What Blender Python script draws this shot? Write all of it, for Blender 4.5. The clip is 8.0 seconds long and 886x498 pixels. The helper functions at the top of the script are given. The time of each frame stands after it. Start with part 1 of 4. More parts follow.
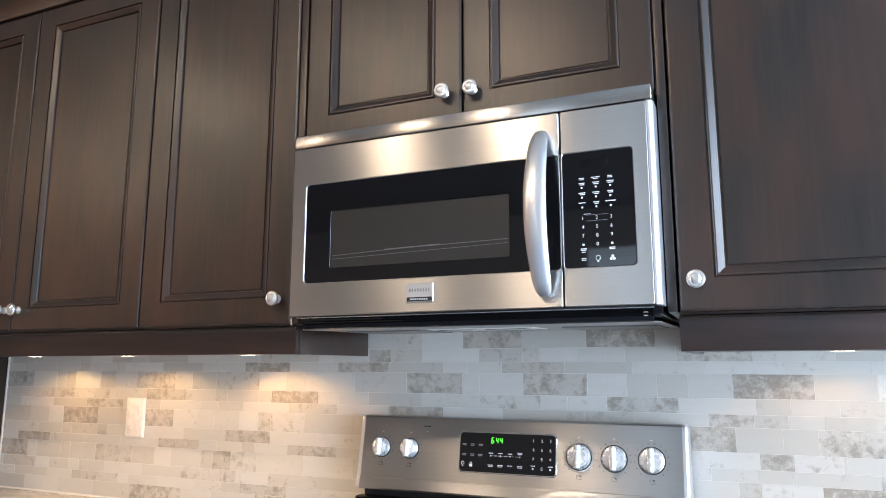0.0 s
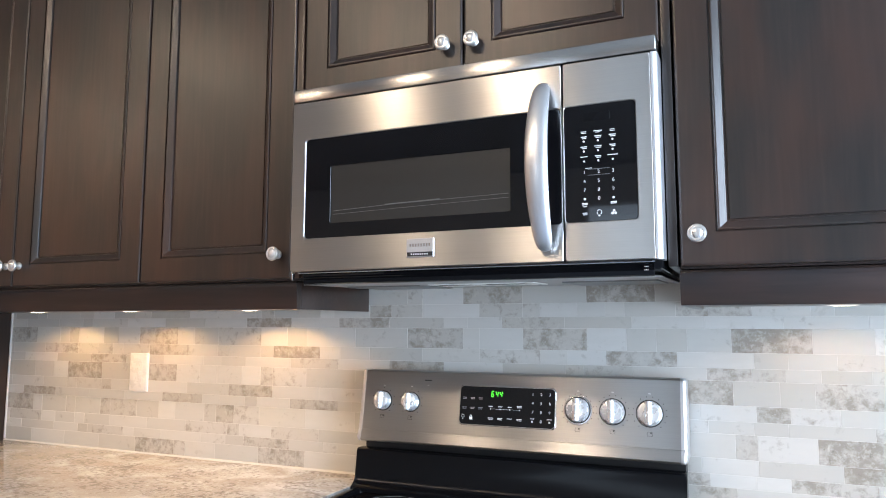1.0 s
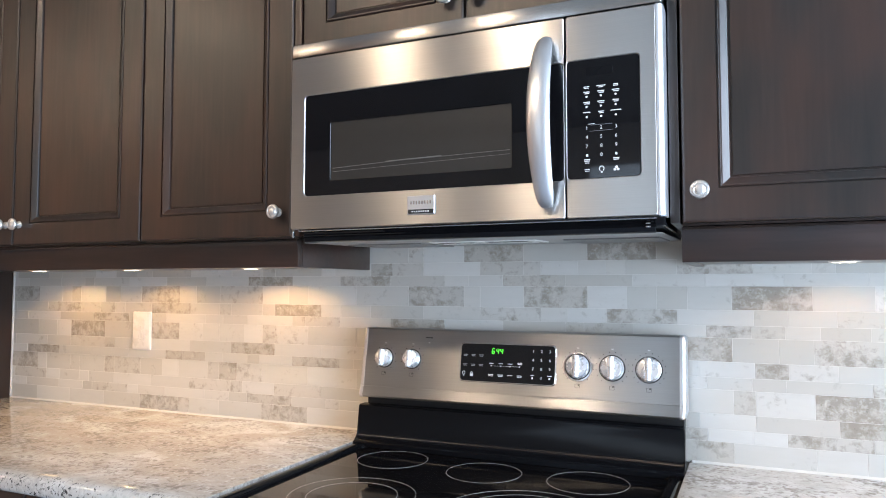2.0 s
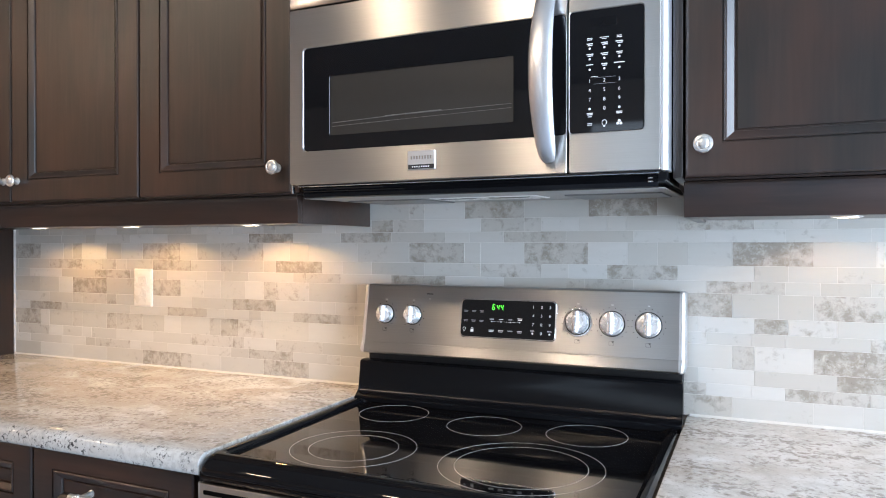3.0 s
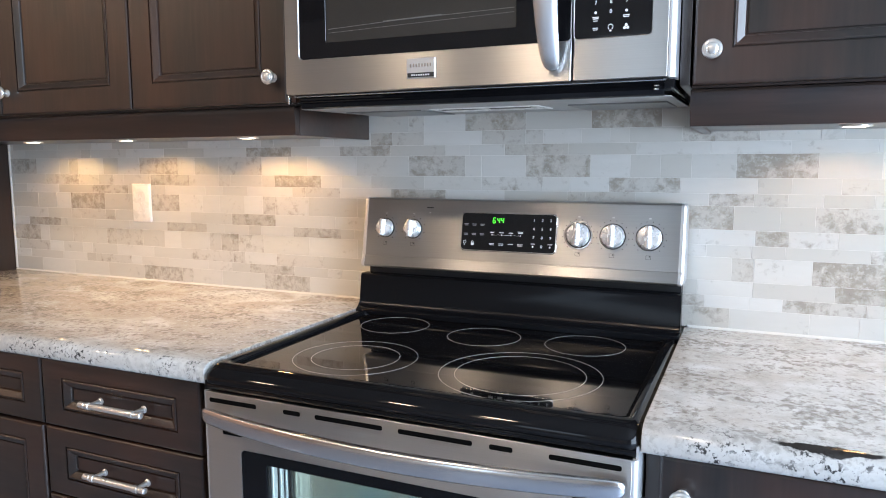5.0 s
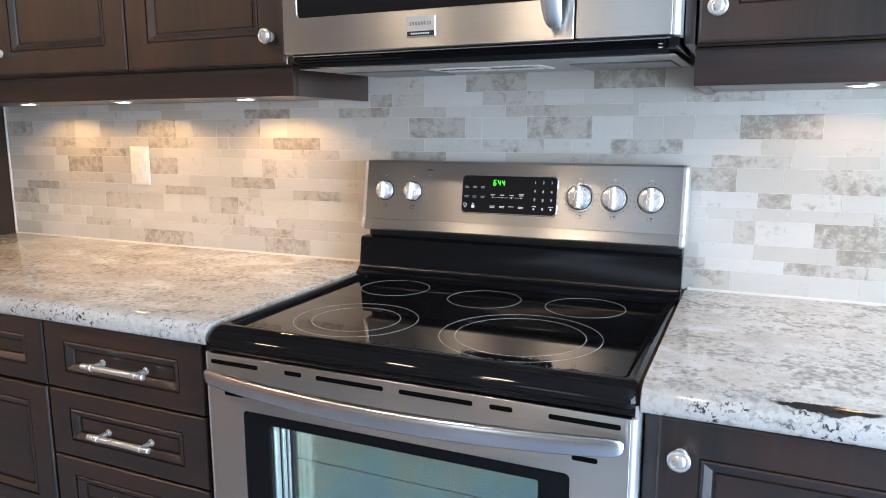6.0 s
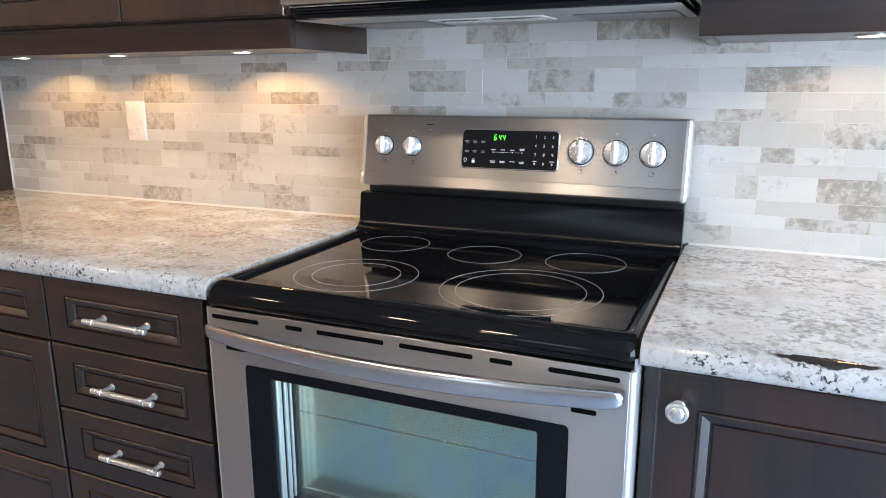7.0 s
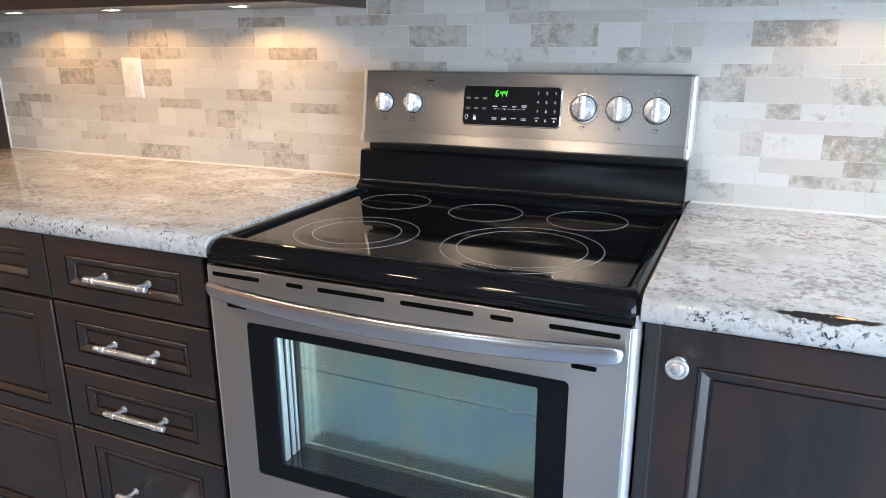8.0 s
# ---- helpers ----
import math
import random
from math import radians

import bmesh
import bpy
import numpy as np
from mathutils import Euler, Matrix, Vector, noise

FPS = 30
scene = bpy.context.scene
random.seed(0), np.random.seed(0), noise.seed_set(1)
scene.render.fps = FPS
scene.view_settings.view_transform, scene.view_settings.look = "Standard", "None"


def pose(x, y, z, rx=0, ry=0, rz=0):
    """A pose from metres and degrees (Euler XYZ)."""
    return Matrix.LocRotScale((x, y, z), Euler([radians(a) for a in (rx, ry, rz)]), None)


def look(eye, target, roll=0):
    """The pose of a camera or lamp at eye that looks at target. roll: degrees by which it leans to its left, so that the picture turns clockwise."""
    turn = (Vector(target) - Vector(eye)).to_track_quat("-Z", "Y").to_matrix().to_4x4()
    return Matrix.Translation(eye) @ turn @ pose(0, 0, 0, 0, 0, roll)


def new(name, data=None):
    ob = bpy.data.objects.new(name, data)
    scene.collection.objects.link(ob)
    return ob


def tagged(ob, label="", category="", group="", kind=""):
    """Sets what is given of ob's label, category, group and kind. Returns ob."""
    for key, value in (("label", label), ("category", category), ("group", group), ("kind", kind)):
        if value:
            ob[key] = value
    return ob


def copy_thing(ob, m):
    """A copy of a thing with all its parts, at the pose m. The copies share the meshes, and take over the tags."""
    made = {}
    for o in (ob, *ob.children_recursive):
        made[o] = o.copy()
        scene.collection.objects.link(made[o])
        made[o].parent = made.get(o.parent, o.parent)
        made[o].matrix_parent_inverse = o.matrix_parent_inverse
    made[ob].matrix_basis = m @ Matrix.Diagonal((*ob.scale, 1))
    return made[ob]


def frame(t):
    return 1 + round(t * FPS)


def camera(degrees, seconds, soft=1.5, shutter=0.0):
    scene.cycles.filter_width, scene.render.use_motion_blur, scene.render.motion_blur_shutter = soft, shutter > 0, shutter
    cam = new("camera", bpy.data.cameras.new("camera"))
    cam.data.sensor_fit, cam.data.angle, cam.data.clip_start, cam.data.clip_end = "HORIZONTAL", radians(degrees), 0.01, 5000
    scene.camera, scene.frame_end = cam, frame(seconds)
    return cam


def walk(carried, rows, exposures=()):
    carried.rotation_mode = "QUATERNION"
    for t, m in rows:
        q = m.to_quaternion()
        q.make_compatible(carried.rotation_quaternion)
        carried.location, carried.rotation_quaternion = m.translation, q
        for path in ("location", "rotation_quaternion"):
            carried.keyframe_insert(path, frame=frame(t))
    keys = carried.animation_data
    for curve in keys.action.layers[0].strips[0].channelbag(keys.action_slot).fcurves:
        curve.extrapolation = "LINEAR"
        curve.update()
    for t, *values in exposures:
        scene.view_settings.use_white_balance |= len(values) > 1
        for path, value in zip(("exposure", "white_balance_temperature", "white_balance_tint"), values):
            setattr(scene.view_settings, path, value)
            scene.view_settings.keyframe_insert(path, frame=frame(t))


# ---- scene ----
# Camera: a slow tilt down from the upper cabinets to the range.
cam = camera(64.46, 8.0, soft=1.0)
PATH = [
    (0.0, pose(0.5130, -1.6042, 1.3013, 99.50, -0.05, 23.62)),
    (0.5, pose(0.5119, -1.6021, 1.2977, 97.99, -0.05, 23.63)),
    (1.0, pose(0.5108, -1.6000, 1.2940, 96.16, -0.06, 23.65)),
    (1.5, pose(0.5096, -1.5980, 1.2904, 94.63, -0.04, 23.68)),
    (3.0, pose(0.5062, -1.5918, 1.2796, 89.70, -0.01, 23.74)),
    (3.5, pose(0.5051, -1.5898, 1.2759, 88.23, 0.00, 23.75)),
    (4.0, pose(0.5039, -1.5877, 1.2723, 86.40, 0.01, 23.74)),
    (4.5, pose(0.5028, -1.5857, 1.2687, 84.65, 0.04, 23.73)),
    (6.0, pose(0.4994, -1.5795, 1.2578, 80.33, 0.09, 23.74)),
    (6.5, pose(0.4982, -1.5774, 1.2542, 78.72, 0.10, 23.73)),
    (7.0, pose(0.4971, -1.5754, 1.2506, 76.93, 0.15, 23.72)),
    (7.5, pose(0.4959, -1.5733, 1.2470, 75.42, 0.17, 23.76)),
    (8.0, pose(0.4948, -1.5713, 1.2433, 73.74, 0.17, 23.77)),
]
walk(cam, PATH, exposures=[(0.0, 0.0), (8.0, 0.0)])

# ---------------------------------------------------------------- world and lights
SUN_ELEV, SUN_ROT = radians(48), radians(-140)
world = bpy.data.worlds.new("sky")
scene.world = world
world.use_nodes = True
wn = world.node_tree.nodes
sky = wn.new("ShaderNodeTexSky")
sky.sky_type, sky.sun_disc, sky.sun_elevation, sky.sun_rotation = "NISHITA", False, SUN_ELEV, SUN_ROT
world.node_tree.links.new(sky.outputs[0], wn["Background"].inputs[0])
wn["Background"].inputs[1].default_value = 0.12


def lamp(name, kind, m, energy, colour, **kw):
    data = bpy.data.lights.new(name, kind)
    data.energy, data.color = energy, colour
    if kind == "AREA":
        data.shape, data.size = kw["shape"], kw["size"]
        if "size_y" in kw:
            data.size_y = kw["size_y"]
    elif kind == "SPOT":
        data.shadow_soft_size, data.spot_size, data.spot_blend = kw["soft"], kw["cone"], kw["blend"]
    else:
        data.angle = kw["angle"]
    ob = new(name, data)
    ob.matrix_world = m
    return ob


DAY, WARM, PUCK = (0.63, 0.79, 1.0), (1.0, 0.78, 0.57), (1.0, 0.57, 0.225)
lamp("sun", "SUN", look((-6, 8, 9), (0, 0, 0)), 2.5, (1.0, 0.95, 0.88), angle=radians(0.5))
# daylight standing in the two window openings
lamp("window_light_east", "AREA", look((2.36, -1.45, 1.25), (0, -1.45, 1.25)), 205, DAY, shape="RECTANGLE", size=1.8, size_y=2.3)
lamp("window_light_south", "AREA", look((-0.45, -5.42, 1.575), (-0.45, 0, 1.575)), 9, DAY, shape="RECTANGLE", size=0.7, size_y=1.55)
# the fourth is added, unseen: it brightens the west wall for door reflections
POTS = [(-1.05, -1.95), (-0.42, -1.95), (-2.15, -1.95), (-3.65, -2.70), (-0.68, -3.00)]
for (px_, py_), watts in zip(POTS, (11.5, 12.0, 10.5, 19, 8.0)):
    lamp("downlight_lamp", "AREA", look((px_, py_, 2.722), (px_, py_, 0)), watts, WARM, shape="DISK", size=0.19)
PUCKS = [(-1.43, -0.165), (-1.06, -0.165), (-0.65, -0.165), (0.66, -0.165)]
for (px_, py_), watts in zip(PUCKS, (3.7, 3.7, 4.3, 1.5)):
    lamp("puck_lamp", "SPOT", look((px_, py_, 1.3245), (px_, py_ + 0.22, 0)), watts, PUCK, soft=0.02, cone=radians(146), blend=0.35)

# ---------------------------------------------------------------- materials


class Nodes:
    """A small builder round one material's node tree."""

    def __init__(self, name):
        self.mat = bpy.data.materials.new(name)
        self.mat.use_nodes = True
        self.t = self.mat.node_tree
        self.bsdf = self.t.nodes["Principled BSDF"]

    def node(self, kind):
        return self.t.nodes.new(kind)

    def put(self, socket, v):
        if isinstance(v, bpy.types.NodeSocket):
            self.t.links.new(v, socket)
        else:
            socket.default_value = v

    def set(self, **kw):
        for k, v in kw.items():
            self.put(self.bsdf.inputs[k.replace("_", " ")], v)
        return self

    def coords(self, scale=(1, 1, 1), space="Object", offset=None):
        c = self.node("ShaderNodeTexCoord").outputs[space]
        m = self.node("ShaderNodeMapping")
        self.put(m.inputs["Vector"], c)
        m.inputs["Scale"].default_value = scale
        if offset is not None:
            self.put(m.inputs["Location"], offset)
        return m.outputs[0]

    def noise(self, vec, scale, detail=4.0, rough=0.55, distort=0.0):
        n = self.node("ShaderNodeTexNoise")
        self.put(n.inputs["Vector"], vec)
        n.inputs["Scale"].default_value, n.inputs["Detail"].default_value = scale, detail
        n.inputs["Roughness"].default_value, n.inputs["Distortion"].default_value = rough, distort
        return n.outputs["Fac"]

    def ramp(self, fac, *stops):
        r = self.node("ShaderNodeValToRGB")
        els = r.color_ramp.elements
        while len(els) < len(stops):
            els.new(0.5)
        for e, (p, c) in zip(els, stops):
            e.position = p
            e.color = (c, c, c, 1) if isinstance(c, (int, float)) else (*c, 1)
        self.put(r.inputs["Fac"], fac)
        return r.outputs["Color"]

    def mix(self, fac, a, b, mode="MIX"):
        m = self.node("ShaderNodeMix")
        m.data_type, m.blend_type = "RGBA", mode
        for i, v in ((0, fac), (6, a), (7, b)):
            if isinstance(v, tuple) and len(v) == 3:
                v = (*v, 1)
            self.put(m.inputs[i], v)
        return m.outputs[2]

    def maths(self, op, a, b=0.0):
        m = self.node("ShaderNodeMath")
        m.operation = op
        self.put(m.inputs[0], a)
        self.put(m.inputs[1], b)
        return m.outputs[0]

    def bump(self, height, strength=0.1, distance=0.001):
        b = self.node("ShaderNodeBump")
        b.inputs["Strength"].default_value, b.inputs["Distance"].default_value = strength, distance
        self.put(b.inputs["Height"], height)
        self.put(self.bsdf.inputs["Normal"], b.outputs[0])
        return self


def wood(name, along):
    """Espresso-stained maple under satin lacquer, its grain along z or x."""
    n = Nodes(name)
    rnd = n.node("ShaderNodeObjectInfo").outputs["Random"]
    off = n.node("ShaderNodeCombineXYZ")
    n.put(off.inputs[0], n.maths("MULTIPLY", rnd, 7.0))
    n.put(off.inputs[2], n.maths("MULTIPLY", rnd, 3.0))
    s = (26, 26, 1.6) if along == "z" else (1.6, 26, 26)
    v = n.coords(s, offset=off.outputs[0])
    grain = n.noise(v, 3.0, 7.0, 0.62, 0.5)
    broad = n.noise(n.coords((3, 3, 1.1) if along == "z" else (1.1, 3, 3), offset=off.outputs[0]), 2.2, 3.0)
    col = n.ramp(grain, (0.28, (0.0040, 0.0030, 0.0027)), (0.55, (0.0105, 0.0058, 0.0043)), (0.80, (0.026, 0.0135, 0.0090)))
    col = n.mix(n.ramp(broad, (0.40, 0.0), (0.66, 0.80)), col, (0.040, 0.0140, 0.0068))
    smudge = n.noise(n.coords((1, 1, 1)), 9.0, 3.0)
    n.set(Base_Color=col, Roughness=n.ramp(smudge, (0.3, 0.40), (0.7, 0.48)), Coat_Weight=n.ramp(grain, (0.30, 0.78), (0.70, 0.92)), Coat_Roughness=0.33, Specular_IOR_Level=0.40)
    return n.bump(grain, 0.08, 0.0006).mat


def brushed(name, base=(0.55, 0.54, 0.525), rough=0.31, tangent=(0, 0, 1), grain=(2, 2, 260)):
    """Brushed stainless steel: fine lines across the given tangent."""
    n = Nodes(name)
    lines = n.noise(n.coords(grain), 3.0, 5.0, 0.7)
    cloud = n.noise(n.coords((1, 1, 1)), 6.0, 3.0)
    tan = n.node("ShaderNodeCombineXYZ")
    for i in range(3):
        tan.inputs[i].default_value = tangent[i]
    col = n.mix(n.ramp(lines, (0.3, 0.0), (0.7, 1.0)), tuple(c * 0.955 for c in base), tuple(min(1, c * 1.045) for c in base))
    col = n.mix(n.ramp(cloud, (0.35, 0.0), (0.7, 0.10)), col, (0.36, 0.35, 0.34))
    n.set(Base_Color=col, Metallic=1.0, Roughness=rough,
          Anisotropic=0.95, Tangent=tan.outputs[0])
    return n.mat


def plain(name, colour, rough, metal=0.0, vary=0.06, scale=30.0, bump=0.03, **kw):
    """A made surface with faint unevenness in colour, gloss and relief."""
    n = Nodes(name)
    f = n.noise(n.coords(), scale, 4.0)
    g = n.noise(n.coords(), scale * 0.13, 3.0)
    lo, hi = tuple(c * (1 - vary) for c in colour), tuple(min(1.0, c * (1 + vary)) for c in colour)
    n.set(Base_Color=n.mix(g, lo, hi), Metallic=metal, Roughness=n.ramp(f, (0.3, max(0.02, rough * 0.9)), (0.7, min(1, rough * 1.12))), **kw)
    return n.bump(f, bump, 0.0005).mat


def stone_tile(name, dark):
    """Cream marble tile; dark is how far brown-grey mottling covers it."""
    n = Nodes(name)
    rnd = n.node("ShaderNodeObjectInfo").outputs["Random"]
    off = n.node("ShaderNodeCombineXYZ")
    n.put(off.inputs[0], n.maths("MULTIPLY", rnd, 31.0))
    n.put(off.inputs[2], n.maths("MULTIPLY", rnd, 17.0))
    v = n.coords((1, 1, 1), offset=off.outputs[0])
    tone = n.ramp(rnd, (0.0, (0.520, 0.500, 0.455)), (0.25, (0.565, 0.555, 0.520)), (0.45, (0.640, 0.630, 0.600)), (0.62, (0.585, 0.565, 0.520)), (0.8, (0.68, 0.675, 0.65)), (1.0, (0.545, 0.530, 0.490)))
    layers = n.noise(n.coords((0.25, 1, 1.0), offset=off.outputs[0]), 60.0, 5.0, 0.6, 0.3)
    col = n.mix(n.ramp(layers, (0.35, 0.0), (0.70, 0.16)), tone, (0.47, 0.455, 0.415))
    vein = n.noise(v, 13.0, 6.0, 0.62, 0.9)
    spots = n.noise(v, 75.0, 5.0, 0.65, 0.3)
    freckle = n.maths("MULTIPLY", n.ramp(vein, (0.56, 0.0), (0.64, 1.0)), n.ramp(spots, (0.52, 0.0), (0.62, 0.45)))
    col = n.mix(freckle, col, (0.34, 0.32, 0.28))
    if dark:
        blot = n.noise(v, 52.0, 9.0, 0.70, 0.35)
        big = n.noise(v, 17.0, 3.0, 0.5)
        m = n.maths("ADD", n.maths("MULTIPLY", blot, 0.72), n.maths("MULTIPLY", big, 0.38))
        edge = 0.675 - 0.20 * dark
        base = n.mix(0.42 * dark + 0.10, col, (0.41, 0.375, 0.325))
        col = n.mix(n.ramp(m, (edge - 0.06, 0.0), (edge + 0.09, 0.80)), base, (0.27, 0.235, 0.190))
        chalk = n.noise(v, 95.0, 5.0, 0.62)
        col = n.mix(n.ramp(chalk, (0.57, 0.0), (0.66, 0.55)), col, (0.58, 0.56, 0.51))
        pits = n.noise(v, 150.0, 4.0, 0.6)
        col = n.mix(n.ramp(pits, (0.62, 0.0), (0.70, 0.6 * dark)), col, (0.17, 0.145, 0.115))
    n.set(Base_Color=col, Roughness=n.ramp(vein, (0.3, 0.26), (0.7, 0.40)))
    return n.bump(n.noise(v, 60.0, 5.0), 0.05, 0.0008).mat


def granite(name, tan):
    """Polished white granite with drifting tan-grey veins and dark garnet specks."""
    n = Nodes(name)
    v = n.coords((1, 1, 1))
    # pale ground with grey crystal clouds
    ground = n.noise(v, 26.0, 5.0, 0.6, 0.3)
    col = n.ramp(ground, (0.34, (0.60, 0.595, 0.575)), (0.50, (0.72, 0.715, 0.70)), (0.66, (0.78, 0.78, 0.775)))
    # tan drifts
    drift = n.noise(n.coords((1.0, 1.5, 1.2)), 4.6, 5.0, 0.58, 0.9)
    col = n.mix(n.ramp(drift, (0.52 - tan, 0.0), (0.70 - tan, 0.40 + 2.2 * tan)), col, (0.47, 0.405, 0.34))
    # clustered brown-grey flecks
    fleck = n.noise(n.coords((1.1, 1.1, 1.0)), 78.0, 6.0, 0.62, 0.25)
    cluster = n.noise(n.coords((0.9, 1.2, 1.0)), 9.0, 4.0, 0.6, 0.6)
    dash = n.maths("ADD", fleck, n.maths("MULTIPLY", n.maths("SUBTRACT", cluster, 0.5), 0.75))
    col = n.mix(n.ramp(dash, (0.52, 0.0), (0.60, 0.50), (0.72, 0.85)), col, (0.25, 0.215, 0.185))
    grit = n.noise(v, 130.0, 6.0, 0.7, 0.4)
    col = n.mix(n.ramp(grit, (0.55, 0.0), (0.66, 0.5)), col, (0.33, 0.31, 0.29))
    col = n.mix(n.ramp(n.noise(v, 90.0, 4.0, 0.6), (0.57, 0.0), (0.66, 0.5)), col, (0.78, 0.78, 0.77))
    # greyer ground towards the front edge, with garnet specks densest there
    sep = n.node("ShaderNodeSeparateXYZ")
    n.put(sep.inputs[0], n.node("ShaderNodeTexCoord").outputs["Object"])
    front_edge = n.ramp(n.maths("MULTIPLY", sep.outputs[1], -1.0), (0.585, 0.0), (0.64, 1.0))
    col = n.mix(n.maths("MULTIPLY", front_edge, 0.62), col, (0.45, 0.465, 0.47))
    small = n.noise(v, 135.0, 6.0, 0.66, 0.3)
    where = n.ramp(n.noise(v, 24.0, 3.0, 0.5), (0.42, 0.0), (0.58, 1.0))
    col = n.mix(n.maths("MULTIPLY", n.maths("MULTIPLY", front_edge, where), n.ramp(small, (0.54, 0.0), (0.60, 0.97))), col, (0.035, 0.035, 0.038))
    # one long garnet lens on the front edge beside the range
    wob = n.maths("MULTIPLY", n.maths("SUBTRACT", n.noise(v, 38.0, 5.0), 0.5), 0.020)
    dx = n.maths("MULTIPLY", n.maths("SUBTRACT", sep.outputs[0], 0.604), 15.0)
    dy = n.maths("MULTIPLY", n.maths("ADD", n.maths("ADD", sep.outputs[1], 0.625), wob), 120.0)
    lens = n.maths("ADD", n.maths("MULTIPLY", dx, dx), n.maths("MULTIPLY", dy, dy))
    col = n.mix(n.ramp(lens, (0.70, 0.97), (1.0, 0.0)), col, (0.022, 0.019, 0.018))
    n.set(Base_Color=col, Roughness=0.13, Specular_IOR_Level=0.42)
    return n.bump(grit, 0.02, 0.0003).mat


def glow(name, colour, strength):
    n = Nodes(name)
    n.set(Base_Color=(*colour, 1), Emission_Color=(*colour, 1), Emission_Strength=strength, Roughness=0.5)
    return n.mat


def clear_glass(name, tint=(1, 1, 1)):
    n = Nodes(name)
    out = n.t.nodes["Material Output"]
    tr = n.node("ShaderNodeBsdfTransparent")
    tr.inputs[0].default_value = (*tint, 1)
    gl = n.node("ShaderNodeBsdfGlossy")
    gl.inputs["Roughness"].default_value = 0.02
    mx = n.node("ShaderNodeMixShader")
    mx.inputs[0].default_value = 0.07
    n.put(mx.inputs[1], tr.outputs[0])
    n.put(mx.inputs[2], gl.outputs[0])
    n.put(out.inputs["Surface"], mx.outputs[0])
    return n.mat


WOOD_V, WOOD_H = wood("stained_maple_upright", "z"), wood("stained_maple_level", "x")
STEEL = brushed("brushed_steel")
# same steel, base darkened so the console looks less brightly lit
STEEL_DIM = brushed("brushed_steel_dim", base=(0.45, 0.445, 0.44), rough=0.32)
STEEL_TOP = brushed("brushed_steel_trim", rough=0.26)
SMOOTH_STEEL = plain("satin_steel", (0.66, 0.66, 0.67), 0.22, 1.0, 0.03, 60, 0.01)
HANDLE_STEEL = plain("satin_handle_steel", (0.74, 0.75, 0.77), 0.36, 0.85, 0.03, 60, 0.01)
EDGE_STEEL = plain("side_steel", (0.60, 0.61, 0.63), 0.36, 0.6, 0.03, 60, 0.01)
NICKEL = plain("brushed_nickel", (0.80, 0.785, 0.76), 0.30, 0.85, 0.04, 80, 0.02)
CHROME = plain("polished_chrome", (0.80, 0.80, 0.80), 0.08, 1.0, 0.02, 60, 0.01)
KNOB_STEEL = plain("range_knob_metal", (0.90, 0.915, 0.94), 0.27, 0.65, 0.02, 60, 0.01)
BLACK_GLASS = plain("black_ceramic_glass", (0.004, 0.004, 0.005), 0.035, 0.0, 0.1, 12, 0.003, Specular_IOR_Level=0.46)
BLACK_GLOSS = plain("black_enamel", (0.006, 0.006, 0.007), 0.05, 0.0, 0.15, 20, 0.004, Specular_IOR_Level=0.23)
SPLASH_ENAMEL = plain("splash_enamel", (0.005, 0.0055, 0.007), 0.16, 0.0, 0.15, 20, 0.004, Specular_IOR_Level=0.14)
DOOR_GLASS = plain("black_door_glass", (0.004, 0.0045, 0.006), 0.05, 0.0, 0.1, 12, 0.003, Specular_IOR_Level=0.24)
BLACK_MATT = plain("black_plastic", (0.012, 0.012, 0.013), 0.45, 0.0, 0.15, 60, 0.05)
SCREEN = plain("perforated_screen", (0.015, 0.0148, 0.014), 0.30, 0.0, 0.15, 400, 0.10, Coat_Weight=1.0, Coat_Roughness=0.03)
SLOT_DARK = plain("painted_slot_dark", (0.003, 0.003, 0.003), 0.9, 0.0, 0.1, 60, 0.0, Specular_IOR_Level=0.05)
PRINT = plain("white_print", (0.75, 0.75, 0.75), 0.5, 0.0, 0.03, 90, 0.0)
PRINT_DIM = plain("grey_print", (0.22, 0.22, 0.23), 0.5, 0.0, 0.03, 90, 0.0)
PRINT_DARK = plain("dark_print", (0.05, 0.05, 0.05), 0.5, 0.0, 0.03, 90, 0.0)
RING = plain("element_ring_print", (0.42, 0.415, 0.41), 0.35, 0.0, 0.1, 120, 0.0)
FILTER = plain("grease_filter_mesh", (0.28, 0.28, 0.28), 0.45, 0.8, 0.2, 500, 0.4)
UNDER_GREY = plain("grey_underside", (0.34, 0.335, 0.325), 0.42, 0.0, 0.06, 40, 0.03)
PLASTIC = plain("white_plastic", (0.82, 0.81, 0.79), 0.28, 0.0, 0.02, 50, 0.01)
GROUT = plain("grout", (0.70, 0.68, 0.645), 0.85, 0.0, 0.06, 200, 0.2)
PAINT = plain("wall_paint", (0.70, 0.64, 0.57), 0.65, 0.0, 0.04, 120, 0.06)
# unseen west wall, tinted to lend the left doors a reddish sheen
WEST_TINT = plain("warm_reflection_tint", (0.56, 0.33, 0.22), 0.65, 0.0, 0.04, 120, 0.06)
CEIL = plain("ceiling_paint", (0.34, 0.33, 0.315), 0.8, 0.0, 0.03, 90, 0.08)
FLOOR_TILE = plain("floor_tile_glaze", (0.205, 0.245, 0.315), 0.20, 0.0, 0.2, 14, 0.02)
FLOOR_GROUT = plain("floor_grout", (0.20, 0.215, 0.24), 0.6, 0.0, 0.1, 60, 0.05)
LAWN = plain("lawn", (0.05, 0.085, 0.03), 0.9, 0.0, 0.4, 3, 0.3)
TILE = [stone_tile("marble_tile_pale", 0.0), stone_tile("marble_tile_clouded", 0.25), stone_tile("marble_tile_mottled", 0.55), stone_tile("marble_tile_brown", 0.85)]
